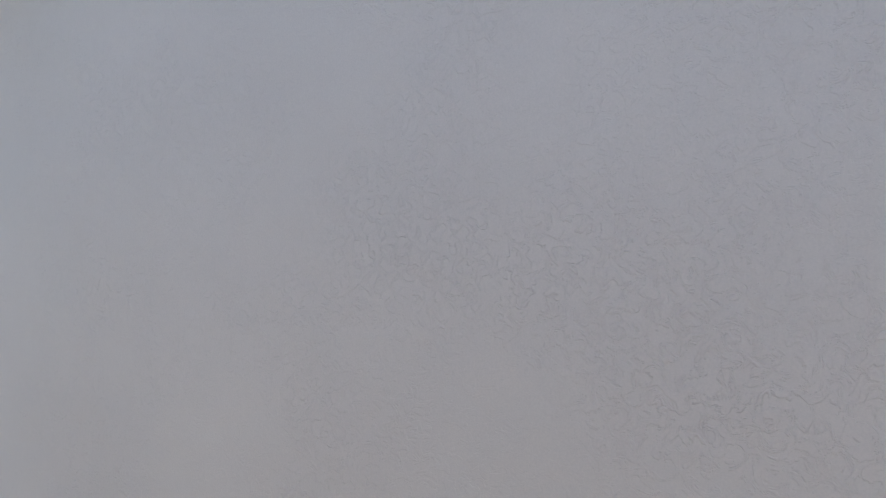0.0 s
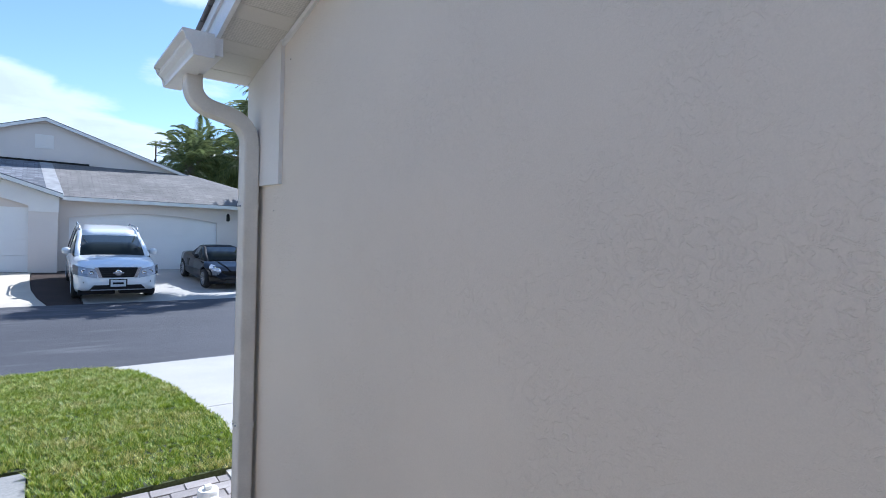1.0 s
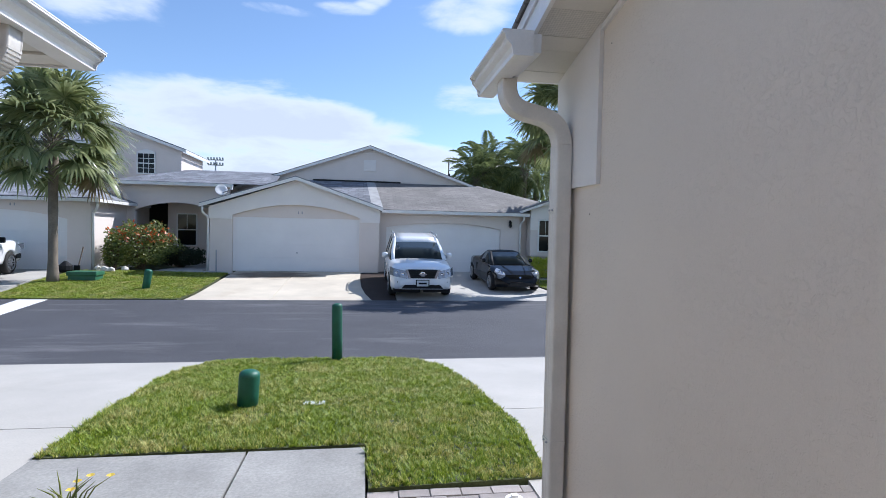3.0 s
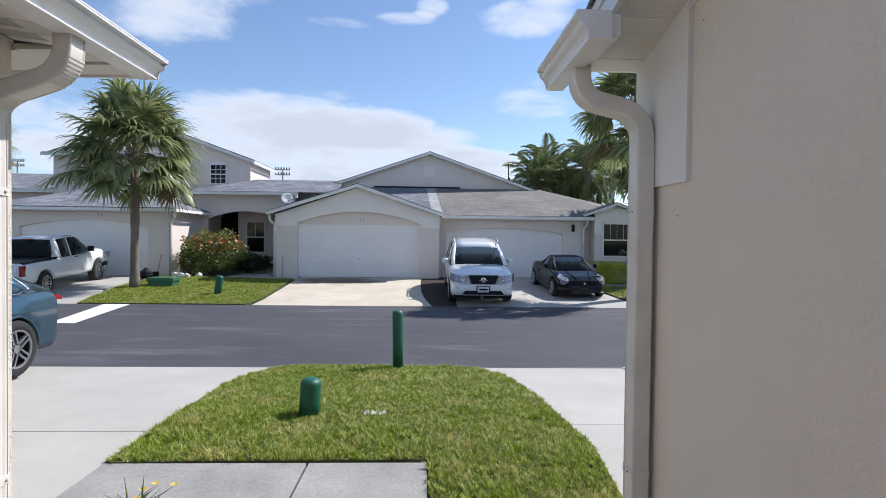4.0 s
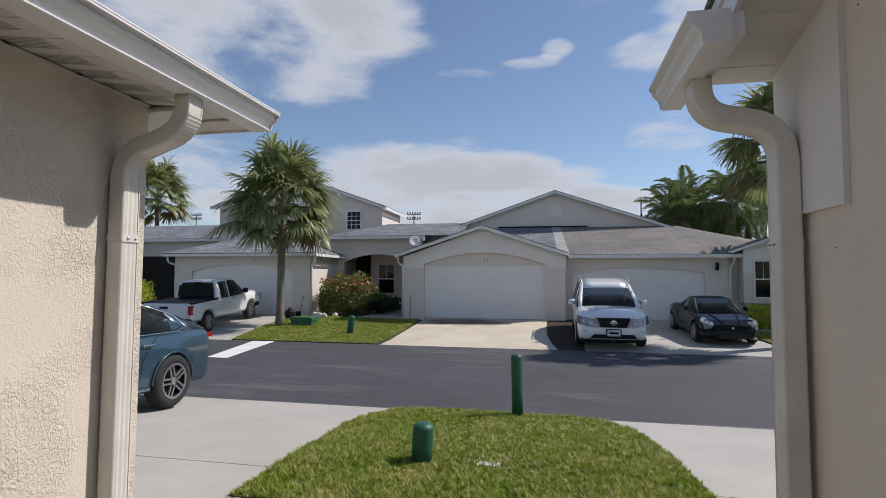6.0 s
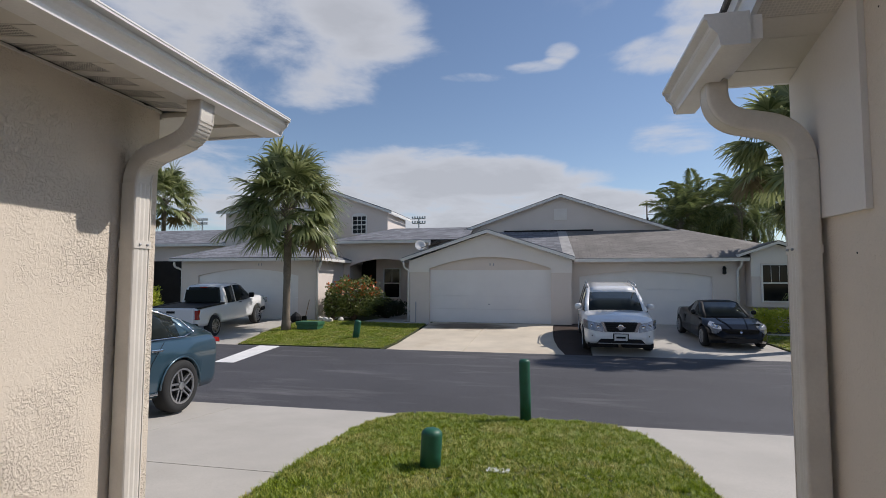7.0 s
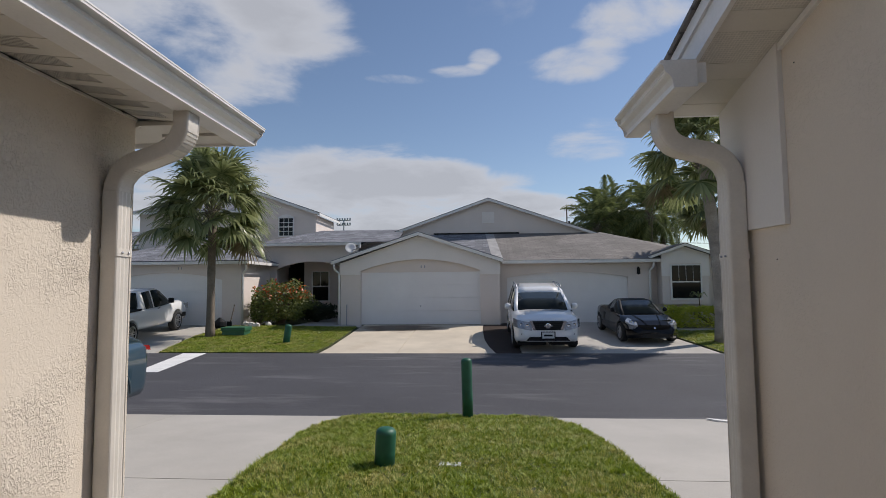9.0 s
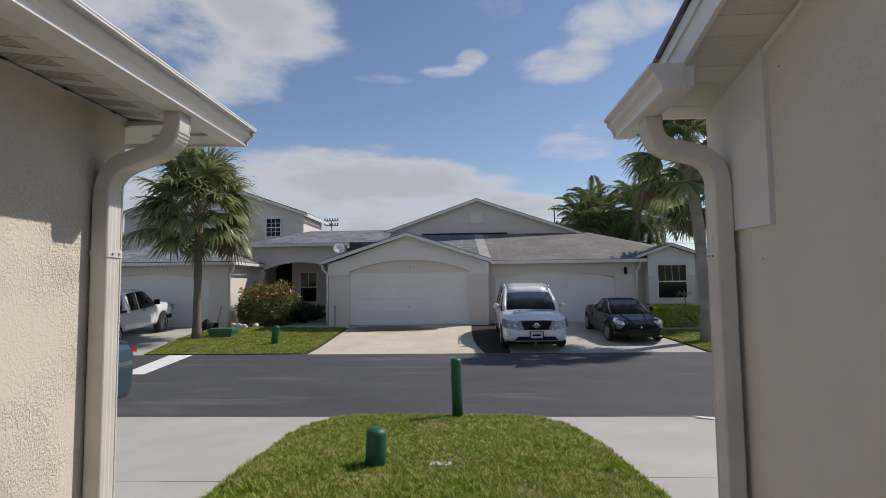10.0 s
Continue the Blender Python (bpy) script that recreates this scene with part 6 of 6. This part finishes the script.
tagged(part("white_card", prismed([(4.16, 7.50), (4.24, 7.40), (4.52, 7.24), (4.60, 7.30), (4.28, 7.46)], "z", lie(7.4) + 0.002, lie(7.4) + 0.02), PAINT), "scrap of white card on the driveway", "litter")
for i, (cx, cy, r) in enumerate(((2.20, 2.83, 0.062), (2.19, 2.64, 0.058))):
    co = thing("cleanout_cap", "round white plastic drain cap on the pavers", "drain cap", (cx, cy, 0.0), "drain caps")
    part("body", lathe(bmesh.new(), [(r, -0.02), (r, 0.05), (r * 0.97, 0.06), (r * 0.9, 0.066)], Matrix.Translation((cx, cy, 0)), 24), CAPW, co)
    part("nut", boxed(cx - 0.02, cx + 0.02, cy - 0.02, cy + 0.02, 0.066, 0.09, 0.003), CAPW, co)
# flowering plant by the walkway
pl = thing("garden_plant", "grassy plant with yellow flowers at the walkway edge", "plant", (-0.42, 3.05, 0))
bm = bmesh.new()
fl = bmesh.new()
rp = random.Random(4)
for k in range(16):
    a, h = rp.uniform(0, 6.28), rp.uniform(0.12, 0.24)
    b = Vector((-0.44 + rp.uniform(-0.06, 0.06), 3.05 + rp.uniform(-0.06, 0.06), 0))
    tip = b + Vector((math.cos(a) * 0.16, math.sin(a) * 0.16, h))
    tube(bm, [b, b.lerp(tip, 0.5) + Vector((0, 0, 0.04)), tip], [0.006, 0.005, 0.001], 4)
    if k < 5:
        for q in range(6):
            v = tip + Vector((math.cos(q) * 0.025, math.sin(q) * 0.025, 0.012))
            w = tip + Vector((math.cos(q + 0.9) * 0.025, math.sin(q + 0.9) * 0.025, 0.012))
            fl.faces.new([fl.verts.new(tip), fl.verts.new(v), fl.verts.new(w)])
part("foliage", bm, BUSH, pl)["kind"] = "stuff"
part("petals", fl, YELLOW, pl, "yellow petals")["kind"] = "stuff"
# spiky plant between the hedge and the bay
sk = thing("spiky_plant", "thin-stemmed plant with pale drooping leaves by the bay window", "plant", (9.5, 21.1, lie(21.1)))
part("stem", tube(bmesh.new(), [(9.5, 21.1, lie(21.1) - 0.02), (9.52, 21.1, 0.8), (9.5, 21.1, 1.22)], [0.03, 0.022, 0.016], 6), WOOD, sk)
bm = bmesh.new()
for k in range(15):
    a, q = k * 2.4, 0.34 + 0.012 * k
    d = Vector((math.cos(a), math.sin(a), 0))
    w = Vector((-d.y, d.x, 0)) * 0.022
    c = Vector((9.5, 21.1, 1.14 + 0.006 * k))
    mid, end = c + d * q * 0.55 + Vector((0, 0, 0.17)), c + d * q + Vector((0, 0, 0.04 - 0.015 * k))
    v = [bm.verts.new(p) for p in (c - w * 0.4, c + w * 0.4, mid + w, end, mid - w)]
    bm.faces.new(v)
part("leaf", bm, FAN, sk, "pale narrow leaves")["kind"] = "stuff"
# satellite dish over the porch gutter
ds = thing("satellite_dish", "pale oval satellite dish on a roof bracket", "satellite dish", (-4.9, 23.2, 3.0))
m = Matrix.Translation((-4.55, 22.6, 3.34)) @ Matrix.Scale(0.8, 4) @ Matrix.Rotation(radians(65), 4, "X") @ Matrix.Rotation(radians(15), 4, "Y")
part("reflector", lathe(bmesh.new(), [(0.02, 0.0), (0.15, 0.015), (0.28, 0.06), (0.30, 0.07), (0.28, 0.075), (0.15, 0.035), (0.02, 0.02)], m, 24), WHITE, ds, "", True)
part("arm", tube(bmesh.new(), [(-4.55, 22.6, 3.25), (-4.3, 22.5, 3.3), (-4.1, 22.4, 3.4)], 0.02), STEEL, ds)
part("feed", lathe(bmesh.new(), [(0.05, -0.06), (0.06, 0.06)], Matrix.Translation((-4.1, 22.4, 3.42)), 10), WHITE, ds)
part("bracket", tube(bmesh.new(), [(-4.55, 22.65, 3.25), (-4.5, 22.8, 3.05), (-4.5, 22.9, 2.85)], 0.025), STEEL, ds)
# rubbish and rocks by the garage corner
rk = random.Random(2)
for i in range(7):
    x, y, r = -8.0 + rk.uniform(-0.5, 0.5), 20.6 + rk.uniform(-0.2, 0.4), rk.uniform(0.06, 0.16)
    bm = bmesh.new()
    bmesh.ops.create_icosphere(bm, subdivisions=2, radius=r, matrix=Matrix.Translation((x, y, lie(y) + r * 0.5)))
    for v in bm.verts:
        v.co += Vector((noise.noise(v.co * 9), noise.noise(v.co * 9 + Vector((5, 0, 0))), 0)) * 0.05
    tagged(part("rock", bm, STONE), "pale garden rock by the shrub bed", "rock", "garden rocks")
tagged(part("refuse_bag", lathe(bmesh.new(), [(0.16, 0), (0.24, 0.1), (0.22, 0.25), (0.1, 0.36), (0.03, 0.42)], Matrix.Translation((-9.2, 20.3, lie(20.3))), 12), BLACK), "dark bag slumped against the garage", "bag")
hz = thing("garden_tool", "dark hand tool leaning on the garage wall", "garden tool", (-8.85, 20.6, lie(20.6)))
part("handle", tube(bmesh.new(), [(-8.9, 20.45, lie(20.4)), (-8.85, 20.78, 1.0)], 0.02, 6), WOOD, hz)
part("blade", boxed(-9.0, -8.8, 20.43, 20.47, lie(20.4), lie(20.4) + 0.25), BLACK, hz)
tagged(part("pipe_stub", tube(bmesh.new(), [(-4.35, 21.2, 0.1), (-4.35, 21.2, 0.95)], 0.025, 8), STEEL), "thin grey pipe against the garage wall", "pipe")

# flood-light masts and wires far behind
for i, (x, y, h) in enumerate(((-30.4, 120, 17.0), (-94, 128, 19.0))):
    ms = thing("floodlight_mast", "distant sports floodlight mast", "light mast", (x, y, 0.1), "floodlight masts")
    part("pole", tube(bmesh.new(), [(x, y, 0), (x, y, h)], 0.16, 6), STEEL, ms)
    for r_ in range(2):
        part("crossbar", boxed(x - 1.6, x + 1.6, y - 0.06, y + 0.06, h - 0.2 - r_ * 1.1, h - r_ * 1.1), STEEL, ms)
        for k in range(6):
            part("lamp_head", boxed(x - 1.65 + k * 0.6, x - 1.35 + k * 0.6, y - 0.3, y, h - r_ * 1.1, h + 0.45 - r_ * 1.1, 0.05), STEEL, ms)
tagged(part("utility_pole", tube(bmesh.new(), [(8.4, 45, 0), (8.4, 45, 8.3)], [0.07, 0.05], 8), WOOD), "distant wooden utility pole", "utility pole")
for z in (4.3, 5.2, 6.1):
    tagged(part("power_line", tube(bmesh.new(), [(8.45 + 4 * k, 45, z + 1.2 - 0.02 * k * (12 - k)) for k in range(13)], 0.025, 4), BLACK), "sagging black power line", "power line")

# ---- pavers at the foot of the downspout, last ----
pv = thing("paver_patio", "grey brick pavers in running bond beside the walkway", "pavers", kind="structure")
part("joint_bed", boxed(1.30, 2.29, -9, 3.16, -0.09, -0.014), SAND, pv)
pm = bmesh.new()
box(pm, -0.099, 0.099, -0.049, 0.049, -0.05, 0.0, 0.005)
pme = bpy.data.meshes.new("paver")
pm.to_mesh(pme)
pm.free()
pme.materials.append(PAVER)
rw = random.Random(9)
for r in range(16):
    y = 3.10 - r * 0.104
    x = 1.40 + (0.104 if r % 2 else 0.0)
    while x < (2.55 if y > YR + 0.05 else 2.2):
        b = new("paver", pme)
        b.parent = pv
        b.matrix_basis = Matrix.Translation((x, y, rw.uniform(-0.012, -0.002))) @ Matrix.Rotation(rw.uniform(-0.02, 0.02), 4, "Z") @ Matrix.Rotation(rw.uniform(-0.012, 0.012), 4, "X")
        x += 0.206
